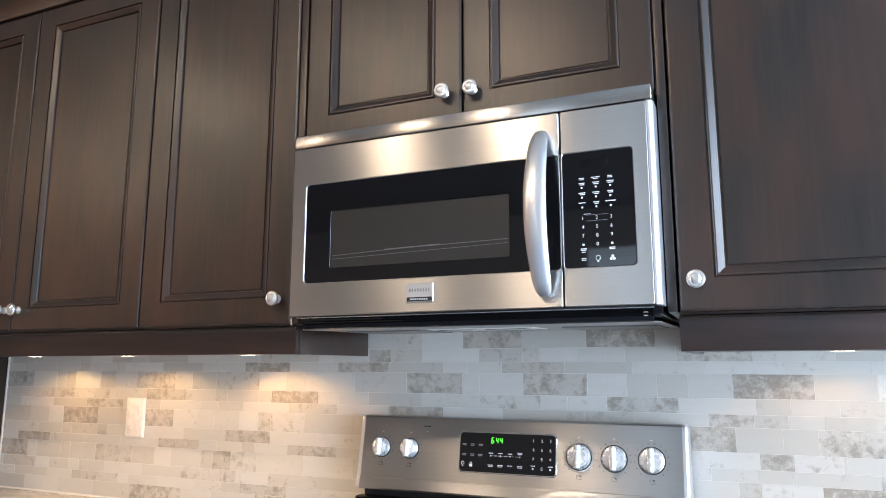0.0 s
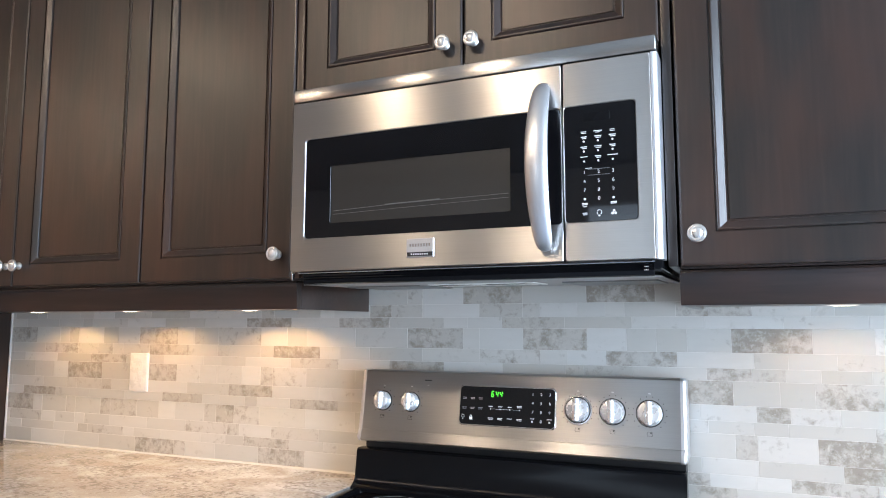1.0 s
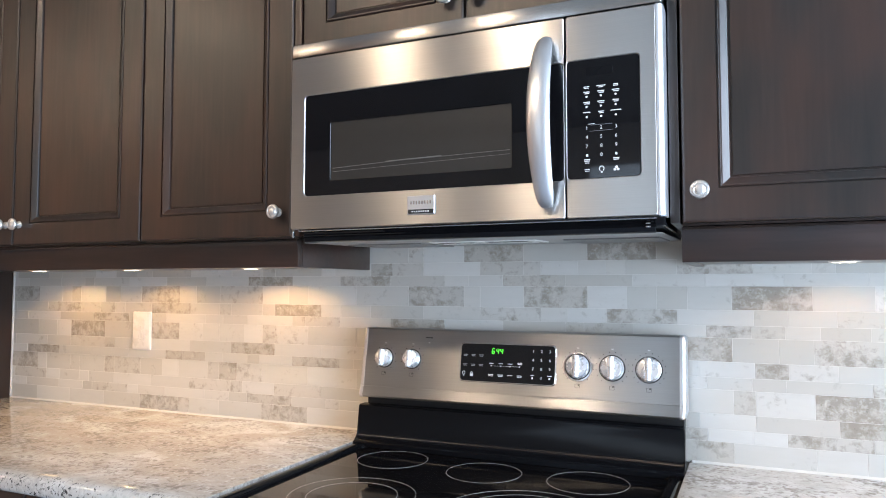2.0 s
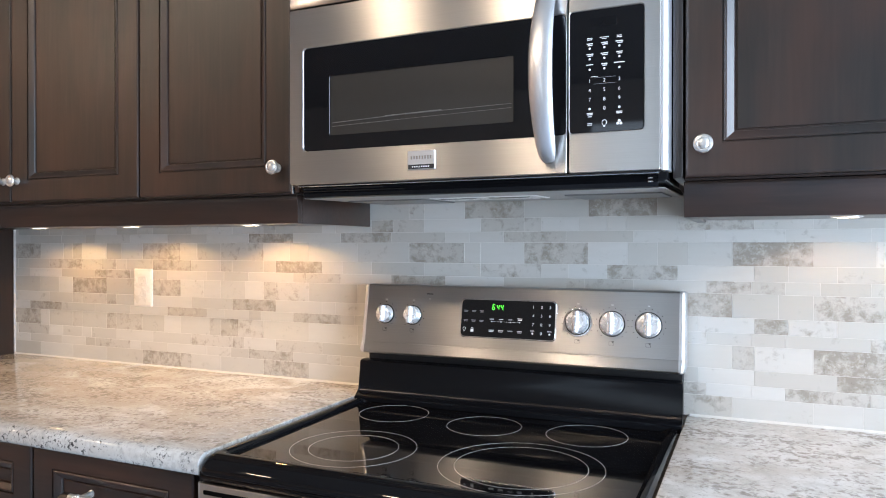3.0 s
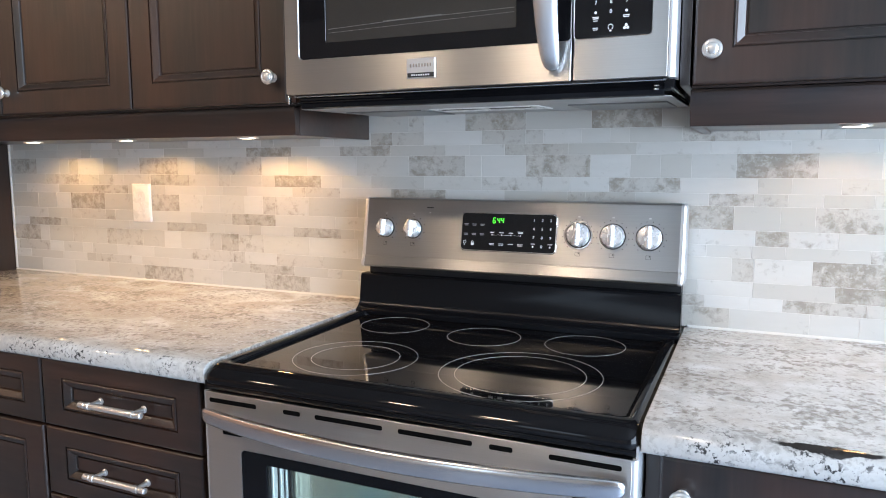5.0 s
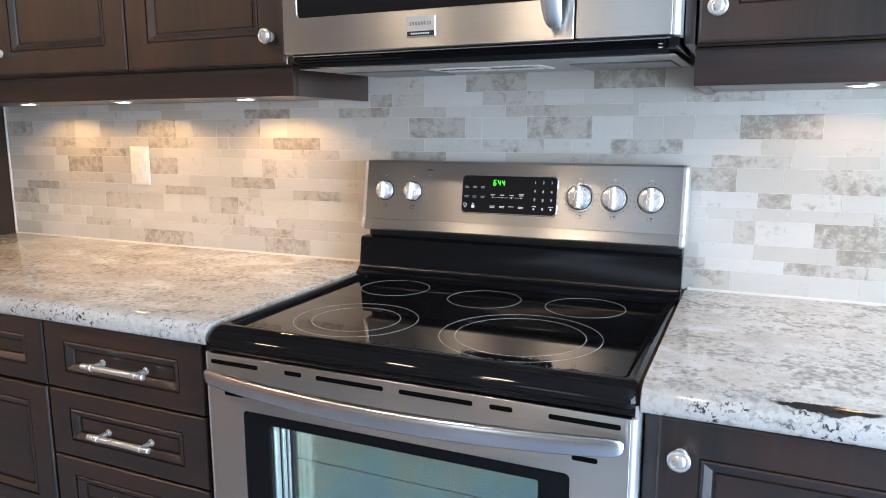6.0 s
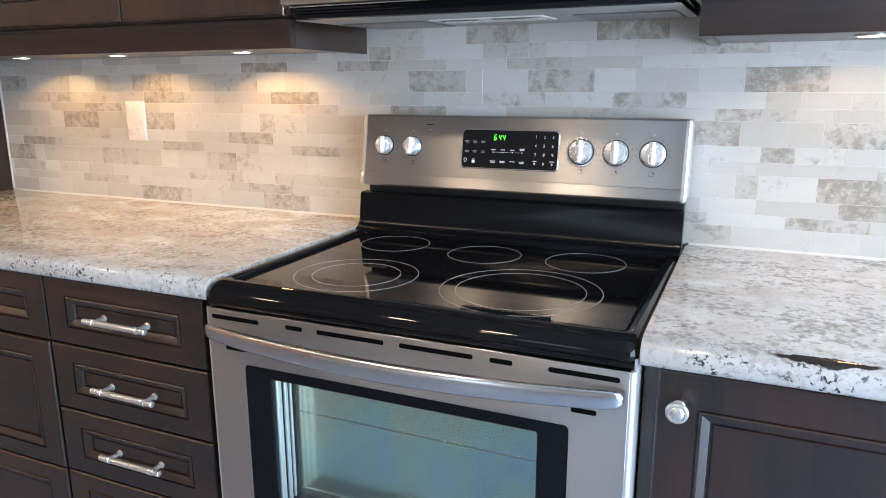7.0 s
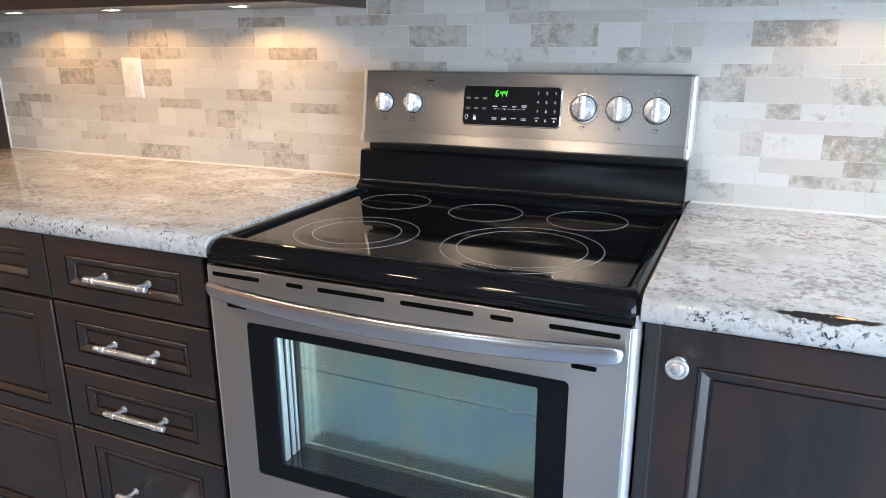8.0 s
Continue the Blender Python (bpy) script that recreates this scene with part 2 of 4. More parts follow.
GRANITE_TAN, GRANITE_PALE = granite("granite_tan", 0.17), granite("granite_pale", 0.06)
JAMB_GLINT = plain("jamb_glint", (0.82, 0.83, 0.84), 0.34, 0.55, 0.03, 60, 0.01)
RACK = plain("dim_rack_steel", (0.20, 0.20, 0.20), 0.4, 0.5, 0.05, 60, 0.01)
LED = glow("green_digits", (0.10, 1.0, 0.05), 1.3)
LENS = glow("lamp_lens", (1.0, 0.80, 0.58), 7.0)
def coated():
    """Oven glass with a greenish heat-reflecting coating; blue and tan room reflections are painted in."""
    n = Nodes("coated_oven_glass")
    f = n.noise(n.coords((1.0, 1.0, 0.6)), 7.0, 2.0, 0.4, 0.4)
    g = n.noise(n.coords(), 16.0, 3.0, 0.5)
    col = n.ramp(f, (0.28, (0.60, 0.74, 0.92)), (0.40, (0.64, 0.88, 0.84)), (0.50, (0.76, 0.88, 0.72)), (0.62, (0.92, 0.86, 0.66)))
    n.set(Base_Color=n.mix(n.ramp(g, (0.3, 0.0), (0.7, 0.25)), col, (0.50, 0.72, 0.74)), Metallic=0.9, Roughness=0.22)
    return n.mat


COATED = coated()
OVEN_PANE = clear_glass("oven_door_glass", (0.88, 0.93, 0.92))

# ---------------------------------------------------------------- builders


def thing(name, loc, label, category, group="", kind=""):
    ob = new(name)
    ob.location = loc
    ob.empty_display_size = 0.05
    return tagged(ob, label, category, group, kind)


def finish(me, mat, angle=35):
    me.materials.append(mat)
    me.shade_smooth()
    me.set_sharp_from_angle(angle=radians(angle))
    return me


def part(name, bm, material, parent, label="", loc=None, kind="", angle=35):
    """One mesh object under a thing or a part; bm is in world metres, or round its own origin where loc is given."""
    if isinstance(bm, bmesh.types.BMesh):
        me = bpy.data.meshes.new(name)
        bmesh.ops.recalc_face_normals(bm, faces=bm.faces[:])
        bm.to_mesh(me)
        bm.free()
        finish(me, material, angle)
    else:
        me = bm
    ob = new(name, me)
    if loc is not None:
        ob.location = loc
    if parent is not None:
        ob.parent = parent
        if parent.data is None or parent.get("placed"):
            ob.matrix_parent_inverse = Matrix.Translation(-parent.location)
    if loc is not None:
        ob["placed"] = 1
    return tagged(ob, label, kind=kind)


def box(x0, x1, y0, y1, z0, z1, bev=0.0, seg=2, bm=None):
    bm = bm or bmesh.new()
    m = Matrix.Translation(((x0 + x1) / 2, (y0 + y1) / 2, (z0 + z1) / 2)) @ Matrix.Diagonal((abs(x1 - x0), abs(y1 - y0), abs(z1 - z0), 1))
    made = bmesh.ops.create_cube(bm, size=1, matrix=m)["verts"]
    if bev:
        edges = list({e for v in made for e in v.link_edges})
        bmesh.ops.bevel(bm, geom=edges, offset=bev, segments=seg, profile=0.5, affect="EDGES", clamp_overlap=True)
    return bm


def loft(rings, cap_a=True, cap_b=True, bm=None, closed=True):
    """Skin between rings of equally many points."""
    bm = bm or bmesh.new()
    rows = [[bm.verts.new(p) for p in r] for r in rings]
    n = len(rows[0])
    for a, b in zip(rows, rows[1:]):
        for i in range(n if closed else n - 1):
            j = (i + 1) % n
            bm.faces.new((a[i], a[j], b[j], b[i]))
    if cap_a:
        bm.faces.new(rows[0][::-1])
    if cap_b:
        bm.faces.new(rows[-1])
    return bm


def rrect(x0, x1, z0, z1, r, n=5):
    """Points of a rounded rectangle in a plane."""
    pts = []
    r = max(r, 0.0001)
    for cx, cz, a0 in ((x1 - r, z1 - r, 0), (x0 + r, z1 - r, 90), (x0 + r, z0 + r, 180), (x1 - r, z0 + r, 270)):
        for i in range(n + 1):
            a = radians(a0 + 90 * i / n)
            pts.append((cx + r * math.cos(a), cz + r * math.sin(a)))
    return pts


def upright(pts, y):
    return [(x, y, z) for x, z in pts]


def level(pts, z):
    return [(x, y, z) for x, y in pts]


def slab(x0, x1, z0, z1, y_front, y_back, r=0.004, edge=0.001, n=5):
    """An upright plate with rounded corners and an eased front edge."""
    return loft([upright(rrect(x0, x1, z0, z1, r, n), y_back), upright(rrect(x0, x1, z0, z1, r, n), y_front + edge),
                 upright(rrect(x0 + edge, x1 - edge, z0 + edge, z1 - edge, r, n), y_front)])


def framed(x0, x1, z0, z1, hx0, hx1, hz0, hz1, y_front, y_back, r_out=0.004, r_in=0.006, edge=0.0015, n=5):
    """An upright plate with a rounded opening right through it."""
    o, i = rrect(x0, x1, z0, z1, r_out, n), rrect(hx0, hx1, hz0, hz1, r_in, n)
    oi = rrect(x0 + edge, x1 - edge, z0 + edge, z1 - edge, r_out, n)
    ii = rrect(hx0 - edge, hx1 + edge, hz0 - edge, hz1 + edge, r_in + edge, n)
    rings = [upright(o, y_back), upright(o, y_front + edge), upright(oi, y_front), upright(ii, y_front), upright(i, y_front + edge), upright(i, y_back)]
    return loft(rings + rings[:1], False, False)


def lathe(profile, seg=32, bm=None, centre=(0, 0, 0)):
    """A turned piece about the -y axis: (radius, reach towards the room)."""
    rings = []
    for r, d in profile:
        r = max(r, 0.0002)
        rings.append([(centre[0] + r * math.cos(2 * math.pi * i / seg), centre[1] - d, centre[2] + r * math.sin(2 * math.pi * i / seg)) for i in range(seg)])
    return loft(rings, bm=bm)


def turned_up(profile, seg=40):
    """A turned piece about z: (radius, height)."""
    return loft([[(max(r, 0.0002) * math.cos(2 * math.pi * i / seg), max(r, 0.0002) * math.sin(2 * math.pi * i / seg), z) for i in range(seg)] for r, z in profile])


def extrude_x(profile, x0, x1, bev=0.0, seg=3):
    """A (y, z) profile run along x, its end edges eased."""
    bm = loft([[(x0, y, z) for y, z in profile], [(x1, y, z) for y, z in profile]])
    if bev:
        ends = [e for e in bm.edges if abs(e.verts[0].co.x - e.verts[1].co.x) < 1e-6]
        bmesh.ops.bevel(bm, geom=ends, offset=bev, segments=seg, profile=0.5, affect="EDGES", clamp_overlap=True)
    return bm


def wire(points, r, seg=8, bm=None):
    """A round bar through points."""
    pts = [Vector(p) for p in points]
    rings = []
    for i, p in enumerate(pts):
        d = (pts[min(i + 1, len(pts) - 1)] - pts[max(i - 1, 0)]).normalized()
        a = d.orthogonal().normalized() if abs(d.z) > 0.99 else d.cross(Vector((0, 0, 1))).normalized()
        b = d.cross(a)
        rings.append([tuple(p + r * (math.cos(2 * math.pi * k / seg) * a + math.sin(2 * math.pi * k / seg) * b)) for k in range(seg)])
    return loft(rings, bm=bm)


def mesh_of(name, bm, mat, angle=35):
    me = bpy.data.meshes.new(name)
    bmesh.ops.recalc_face_normals(bm, faces=bm.faces[:])
    bm.to_mesh(me)
    bm.free()
    return finish(me, mat, angle)


def writing(name, text, x, y, z, size, mat, parent, label=""):
    """Raised characters on a front that faces the room, centred on x, z."""
    cu = bpy.data.curves.new(name, "FONT")
    cu.body, cu.size, cu.align_x, cu.align_y, cu.extrude, cu.resolution_u = text, size, "CENTER", "CENTER", 0.0001, 3
    tmp = bpy.data.objects.new(name, cu)
    me = bpy.data.meshes.new_from_object(tmp)
    bpy.data.objects.remove(tmp)
    me.transform(pose(x, y, z, 90, 0, 0))
    me.materials.clear()
    me.materials.append(mat)
    return part(name, me, mat, parent, label)


def bars(rows, y, mat, name, parent, label=""):
    """Plain bars in place of unreadable print: (x, z, width, height)."""
    bm = bmesh.new()
    for x, z, w, h in rows:
        box(x - w / 2, x + w / 2, y - 0.0003, y + 0.001, z - h / 2, z + h / 2, bm=bm)
    return part(name, bm, mat, parent, label, kind="stuff")


# ---------------------------------------------------------------- structure
WX0, WX1, WY0, CEIL_Z = -4.2, 2.4, -5.5, 2.74


def structure(name, bm, mat, label, category):
    ob = part(name, bm, mat, None, kind="structure")
    return tagged(ob, label, category)


structure("ground", box(-60, 60, -60, 60, -0.45, -0.25), LAWN, "grass lawn outside the house", "ground")
floor = structure("floor", box(WX0 - 0.15, WX1 + 0.15, WY0 - 0.15, 0.15, -0.2, -0.008), FLOOR_GROUT, "blue-grey ceramic tiled kitchen floor", "floor")
structure("ceiling", box(WX0 - 0.15, WX1 + 0.15, WY0 - 0.15, 0.15, CEIL_Z, CEIL_Z + 0.15), CEIL, "plain white painted ceiling", "ceiling")
structure("wall_north", box(WX0 - 0.15, WX1 + 0.15, 0.010, 0.15, -0.008, CEIL_Z), PAINT, "tan painted wall behind the range", "wall")
structure("wall_west", box(WX0 - 0.15, WX0, WY0, 0.010, -0.008, CEIL_Z), WEST_TINT, "plain terracotta painted side wall", "wall")


def wall_x(name, x0, x1, oy0, oy1, oz0, oz1, label):
    bm = box(x0, x1, WY0, oy0, -0.008, CEIL_Z)
    box(x0, x1, oy1, 0.010, -0.008, CEIL_Z, bm=bm)
    box(x0, x1, oy0, oy1, -0.008, oz0, bm=bm)
    box(x0, x1, oy0, oy1, oz1, CEIL_Z, bm=bm)
    return structure(name, bm, PAINT, label, "wall")


def wall_y(name, y0, y1, ox0, ox1, oz0, oz1, label):
    bm = box(WX0 - 0.15, ox0, y0, y1, -0.008, CEIL_Z)
    box(ox1, WX1 + 0.15, y0, y1, -0.008, CEIL_Z, bm=bm)
    box(ox0, ox1, y0, y1, -0.008, oz0, bm=bm)
    box(ox0, ox1, y0, y1, oz1, CEIL_Z, bm=bm)
    return structure(name, bm, PAINT, label, "wall")


wall_x("wall_east", WX1, WX1 + 0.15, -2.35, -0.55, 0.1, 2.4, "tan painted wall with a glazed patio door")
wall_y("wall_south", WY0 - 0.15, WY0, -0.8, -0.1, 0.8, 2.35, "tan painted wall with a narrow window")

# window frames in the two openings
win = structure("window_1", box(WX1 + 0.05, WX1 + 0.10, -2.35, -0.55, 0.1, 0.16, 0.004), PLASTIC, "tall white framed patio window", "window")
for y0, y1, z0, z1 in ((-2.35, -0.55, 2.34, 2.4), (-2.35, -2.29, 0.16, 2.34), (-0.61, -0.55, 0.16, 2.34), (-1.48, -1.42, 0.16, 2.34)):
    part("window_frame", box(WX1 + 0.05, WX1 + 0.10, y0, y1, z0, z1, 0.004), PLASTIC, win)
win = structure("window_2", box(-0.8, -0.1, WY0 - 0.10, WY0 - 0.05, 0.8, 0.86, 0.004), PLASTIC, "narrow white framed window", "window")
for x0, x1, z0, z1 in ((-0.8, -0.1, 2.29, 2.35), (-0.8, -0.74, 0.86, 2.29), (-0.16, -0.1, 0.86, 2.29)):
    part("window_frame", box(x0, x1, WY0 - 0.10, WY0 - 0.05, z0, z1, 0.004), PLASTIC, win)

# ---------------------------------------------------------------- cabinet fronts


def front_mesh(w, h, sx, sz, name, mat):
    """A cabinet front, centred, facing -y: flat frame, bead, sloped moulding. Returns frame and panel meshes."""
    T = 0.020

    def ring(ix, iz, y):
        return [(-w / 2 + ix, y, -h / 2 + iz), (w / 2 - ix, y, -h / 2 + iz), (w / 2 - ix, y, h / 2 - iz), (-w / 2 + ix, y, h / 2 - iz)]

    rings = [ring(0, 0, T), ring(0, 0, 0.0050), ring(0.0008, 0.0008, 0.0024), ring(0.0024, 0.0024, 0.0008), ring(0.0050, 0.0050, 0)]
    for d, y in ((-0.0130, 0.0), (-0.0126, 0.0038), (-0.0104, 0.0040), (-0.0098, 0.0010), (-0.0080, -0.0004), (-0.0060, -0.0004), (-0.0042, 0.0006), (0.0052, 0.0066), (0.0058, 0.0092), (0.0064, 0.0120), (0.0092, 0.0122), (0.0098, 0.0100), (0.0120, 0.0100)):
        rings.append(ring(sx + d, sz + d, y))
    frame_bm = loft(rings, True, False)
    panel_bm = bmesh.new()
    box(-w / 2 + sx + 0.0105, w / 2 - sx - 0.0105, 0.0096, 0.016, -h / 2 + sz + 0.0105, h / 2 - sz - 0.0105, bm=panel_bm)
    return mesh_of(name, frame_bm, mat, 9), mesh_of("panel", panel_bm, mat)


KNOB = mesh_of("knob", lathe([(0.0095, 0.0), (0.0100, 0.002), (0.0090, 0.0035), (0.0055, 0.006), (0.0050, 0.012), (0.0070, 0.015), (0.0145, 0.0175),
                              (0.0158, 0.0200), (0.0155, 0.0225), (0.0140, 0.0245), (0.0115, 0.0252), (0.0108, 0.0242), (0.0098, 0.0242), (0.0088, 0.0255), (0.0050, 0.0272), (0.0, 0.0276)], 36), NICKEL)


def front(parent, name, x0, x1, z0, z1, y, sx=0.080, sz=0.069, mat=None, knob=None, pull=None):
    me, pan = front_mesh(x1 - x0, z1 - z0, sx, sz, name, mat or WOOD_V)
    at = ((x0 + x1) / 2, y, (z0 + z1) / 2)
    door = part(name, me, None, parent, loc=at)
    part("panel", pan, None, door, loc=at)
    if knob:
        part("knob", KNOB, None, door, "round brushed nickel knob", loc=(knob[0], y, knob[1]))
    if pull:
        bar_pull(door, pull[0], y, pull[1])
    return door


def bar_pull(door, x, y, z, half=0.082):
    """A bar handle with capped ends on two posts."""
    Y = y - 0.030
    rings = []
    for px_, r in ((-half, 0.0045), (-half + 0.001, 0.0062), (-half + 0.016, 0.0062), (-half + 0.017, 0.0048), (-half + 0.019, 0.0048), (-half + 0.0195, 0.0074), (-half + 0.029, 0.0074),
                   (-half + 0.0295, 0.0064), (half - 0.0295, 0.0064), (half - 0.029, 0.0074), (half - 0.0195, 0.0074), (half - 0.019, 0.0048), (half - 0.017, 0.0048), (half - 0.016, 0.0062), (half - 0.001, 0.0062), (half, 0.0045)):
        rings.append([(x + px_, Y + r * math.cos(2 * math.pi * k / 20), z + r * math.sin(2 * math.pi * k / 20)) for k in range(20)])
    bm = loft(rings)
    for s in (-1, 1):
        lathe([(0.0075, 0.0), (0.0075, 0.002), (0.0048, 0.004), (0.0045, 0.030)], 16, bm=bm, centre=(x + s * (half - 0.0243), y, z))
    part("handle", bm, NICKEL, door, "satin nickel bar handle")


DOOR_Y, U_TOP, U_BOT = -0.340, 2.312, 1.394


def upper_cabinet(x0, x1, doors, z0, label):
    """A wall cabinet with its doors; doors: (x0, x1, knob x, knob z)."""
    c = thing("wall_cabinet", ((x0 + x1) / 2, -0.16, z0), label, "cabinet", "wall cabinets")
    part("carcass", box(x0, x1, -0.3185, 0.009, z0, U_TOP, 0.001), WOOD_V, c)
    for dx0, dx1, kx, kz in doors:
        front(c, "door", dx0, dx1, z0 + 0.004, U_TOP - 0.002, DOOR_Y, 0.071 if x0 > 0.3 or dx1 - dx0 < 0.4 else 0.077, 0.069 if dx1 - dx0 > 0.4 else 0.065, knob=(kx, kz))
    return c


upper_cabinet(-1.772, -0.8442, [(-1.770, -1.3055, -1.331, 1.449), (-1.3025, -0.8457, -1.277, 1.449)], 1.390, "dark espresso wooden wall cabinet with a pair of panelled doors")
upper_cabinet(-0.8434, -0.400, [(-0.8423, -0.402, -0.436, 1.447)], 1.390, "dark espresso wooden wall cabinet with one panelled door")
upper_cabinet(0.400, 1.30, [(0.4025, 0.851, 0.432, 1.4475), (0.854, 1.298, 1.268, 1.4475)], 1.390, "dark espresso wooden wall cabinet beside the microwave")
upper_cabinet(-0.379, 0.381, [(-0.377, 0.0005, -0.036, 1.857), (0.0035, 0.379, 0.026, 1.855)], 1.795, "short espresso wooden cabinet above the microwave")
for x0, x1 in ((-0.3985, -0.3805), (0.3825, 0.3985)):
    structure("trim", box(x0, x1, -0.339, 0.0, 1.394, U_TOP, 0.0012), WOOD_V, "narrow dark wooden filler strip beside the microwave", "trim")


def light_rail(x0, x1, open_end):
    """The valance board below a run of wall cabinets, with its return and the closed underside."""
    c = thing("light_rail", ((x0 + x1) / 2, -0.31, 1.327), "dark wooden light rail below the wall cabinets", "trim")
    prof = [(-0.322, 1.3885), (-0.3235, 1.384), (-0.3215, 1.380), (-0.319, 1.376), (-0.319, 1.334), (-0.317, 1.328), (-0.309, 1.3265), (-0.301, 1.328), (-0.301, 1.3885)]
    part("front_board", extrude_x(prof, x0, x1, 0.0012), WOOD_H, c)
    rx = x1 - 0.018 if open_end > 0 else x0
    part("return_board", box(rx, rx + 0.018, -0.3005, -0.001, 1.3275, 1.3885, 0.0015), WOOD_H, c)
    ux0, ux1 = (x0, x1 - 0.019) if open_end > 0 else (x0 + 0.019, x1)
    part("underside", box(ux0, ux1, -0.3005, -0.001, 1.3325, 1.3885), WOOD_H, c)
    return c


light_rail(-1.772, -0.399, 1)
light_rail(0.399, 1.30, -1)
crown = [(-0.318, 2.3135), (-0.345, 2.3135), (-0.348, 2.325), (-0.352, 2.335), (-0.372, 2.372), (-0.398, 2.392), (-0.402, 2.41), (-0.318, 2.41)]
c = thing("crown_moulding", (-0.2, -0.33, 2.3135), "dark wooden crown moulding along the cabinet tops", "moulding", kind="structure")
part("moulding", extrude_x(crown, -1.772, 1.30), WOOD_H, c)
part("top_board", box(-1.772, 1.30, -0.3175, 0.009, 2.3135, 2.333), WOOD_H, c)

# tall end cabinet that closes the counter
c = thing("tall_cabinet", (-2.08, -0.3, 0.0), "tall dark wooden cabinet at the counter's end", "cabinet")
part("carcass", box(-2.38, -1.7775, -0.60, 0.009, -0.007, 2.41, 0.0015), WOOD_V, c)
front(c, "door", -2.377, -1.780, 0.11, 1.25, -0.6215, knob=(-1.82, 1.17))
front(c, "door", -2.377, -1.780, 1.254, 2.405, -0.6215, knob=(-1.82, 1.33))

# ---------------------------------------------------------------- puck lamps and downlights
puck = thing("puck_light", (0, 0, 0), "small round recessed lamp below the wall cabinet", "lamp", "puck lights")
part("rim", turned_up([(0.026, 0.0), (0.026, -0.002), (0.0245, -0.0030), (0.0215, -0.0030), (0.0208, -0.002), (0.0208, 0.0)]), NICKEL, puck)
part("lens", turned_up([(0.0204, -0.0005), (0.0204, -0.0026), (0.015, -0.0036), (0.0, -0.0040)]), LENS, puck, "glowing warm lens")
for px_, py_ in PUCKS[1:]:
    copy_thing(puck, pose(px_, py_, 1.332))
puck.location = (*PUCKS[0], 1.332)
pot = thing("downlight", (0, 0, 0), "round recessed ceiling downlight with a white trim", "lamp", "downlights")
part("trim_ring", turned_up([(0.125, 0.0), (0.125, -0.004), (0.120, -0.006), (0.104, -0.003), (0.102, 0.0)]), PLASTIC, pot)
part("lens", turned_up([(0.1015, -0.0005), (0.0, -0.0015)]), LENS, pot, "glowing warm lens")
for px_, py_ in POTS[1:]:
    copy_thing(pot, pose(px_, py_, CEIL_Z))
pot.location = (*POTS[0], CEIL_Z)

# ---------------------------------------------------------------- base cabinets
BASE_Y = -0.618


def base_body(x0, x1, label):
    c = thing("base_cabinet", ((x0 + x1) / 2, -0.3, -0.008), label, "cabinet", "base cabinets")
    bm = box(x0, x1, -0.597, 0.009, 0.10, 0.8735, 0.001)
    part("carcass", bm, WOOD_V, c)
    part("toe_kick", box(x0, x1, -0.54, -0.52, -0.0075, 0.0995), WOOD_H, c)
    return c


c = base_body(-0.8395, -0.3815, "dark espresso wooden base cabinet with a stack of drawers")
for z0, z1 in ((0.7255, 0.868), (0.5755, 0.7215), (0.4255, 0.5715), (0.112, 0.4215)):
    zc = (z0 + z1) / 2 + (0.0 if z1 - z0 < 0.2 else 0.03)
    front(c, "drawer", -0.8375, -0.413, z0, z1, BASE_Y, 0.070, 0.050, WOOD_H, pull=(-0.611, zc))
c = base_body(-1.7755, -0.8405, "dark espresso wooden base cabinet with deep drawers")
for z0, z1 in ((0.7255, 0.868), (0.4255, 0.7215), (0.112, 0.4215)):
    front(c, "drawer", -1.773, -0.8425, z0, z1, BASE_Y - (0.004 if z1 < 0.8 else 0.0), 0.066, 0.050, WOOD_H, pull=(-1.30, (z0 + z1) / 2))
c = base_body(0.3815, 1.30, "dark espresso wooden base cabinet with panelled doors beside the range")
front(c, "door", 0.4025, 0.853, 0.112, 0.868, BASE_Y, 0.068, 0.066, knob=(0.433, 0.815))
front(c, "door", 0.857, 1.298, 0.112, 0.868, BASE_Y, 0.070, 0.066, knob=(1.27, 0.812))


def worktop(x0, x1, stone, label):
    """A granite slab with an eased, slightly uneven front edge."""
    prof = [(-0.002, 0.8745), (-0.633, 0.8745), (-0.6375, 0.8758), (-0.6405, 0.8790), (-0.6415, 0.8835), (-0.6415, 0.8940), (-0.6405, 0.9000), (-0.6375, 0.9060), (-0.6320, 0.9105), (-0.6240, 0.9133), (-0.6140, 0.9142), (-0.002, 0.9142)]
    bm = extrude_x(prof, x0, x1, 0.002, 2)
    ob = part("worktop", bm, stone, None)
    return tagged(ob, label, "worktop")


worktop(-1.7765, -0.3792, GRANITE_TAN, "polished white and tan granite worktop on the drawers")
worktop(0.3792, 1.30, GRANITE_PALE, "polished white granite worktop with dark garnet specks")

# ---------------------------------------------------------------- microwave
MF, ML, MR = -0.384, -0.3725, 0.3785
m = thing("microwave", (0.003, -0.2, 1.386), "stainless steel over-range microwave with a black glass door", "microwave")
part("housing", box(ML + 0.004, MR - 0.003, -0.352, 0.0, 1.390, 1.7945, 0.003), BLACK_GLOSS, m)
# stainless vent strip along the top
strip = [(-0.300, 1.7670), (MF, 1.7670), (MF - 0.001, 1.7700), (MF - 0.001, 1.7890), (MF + 0.002, 1.7945), (MF + 0.008, 1.7965), (-0.300, 1.7965)]
part("vent_strip", extrude_x(strip, ML, MR, 0.004), STEEL_TOP, m)
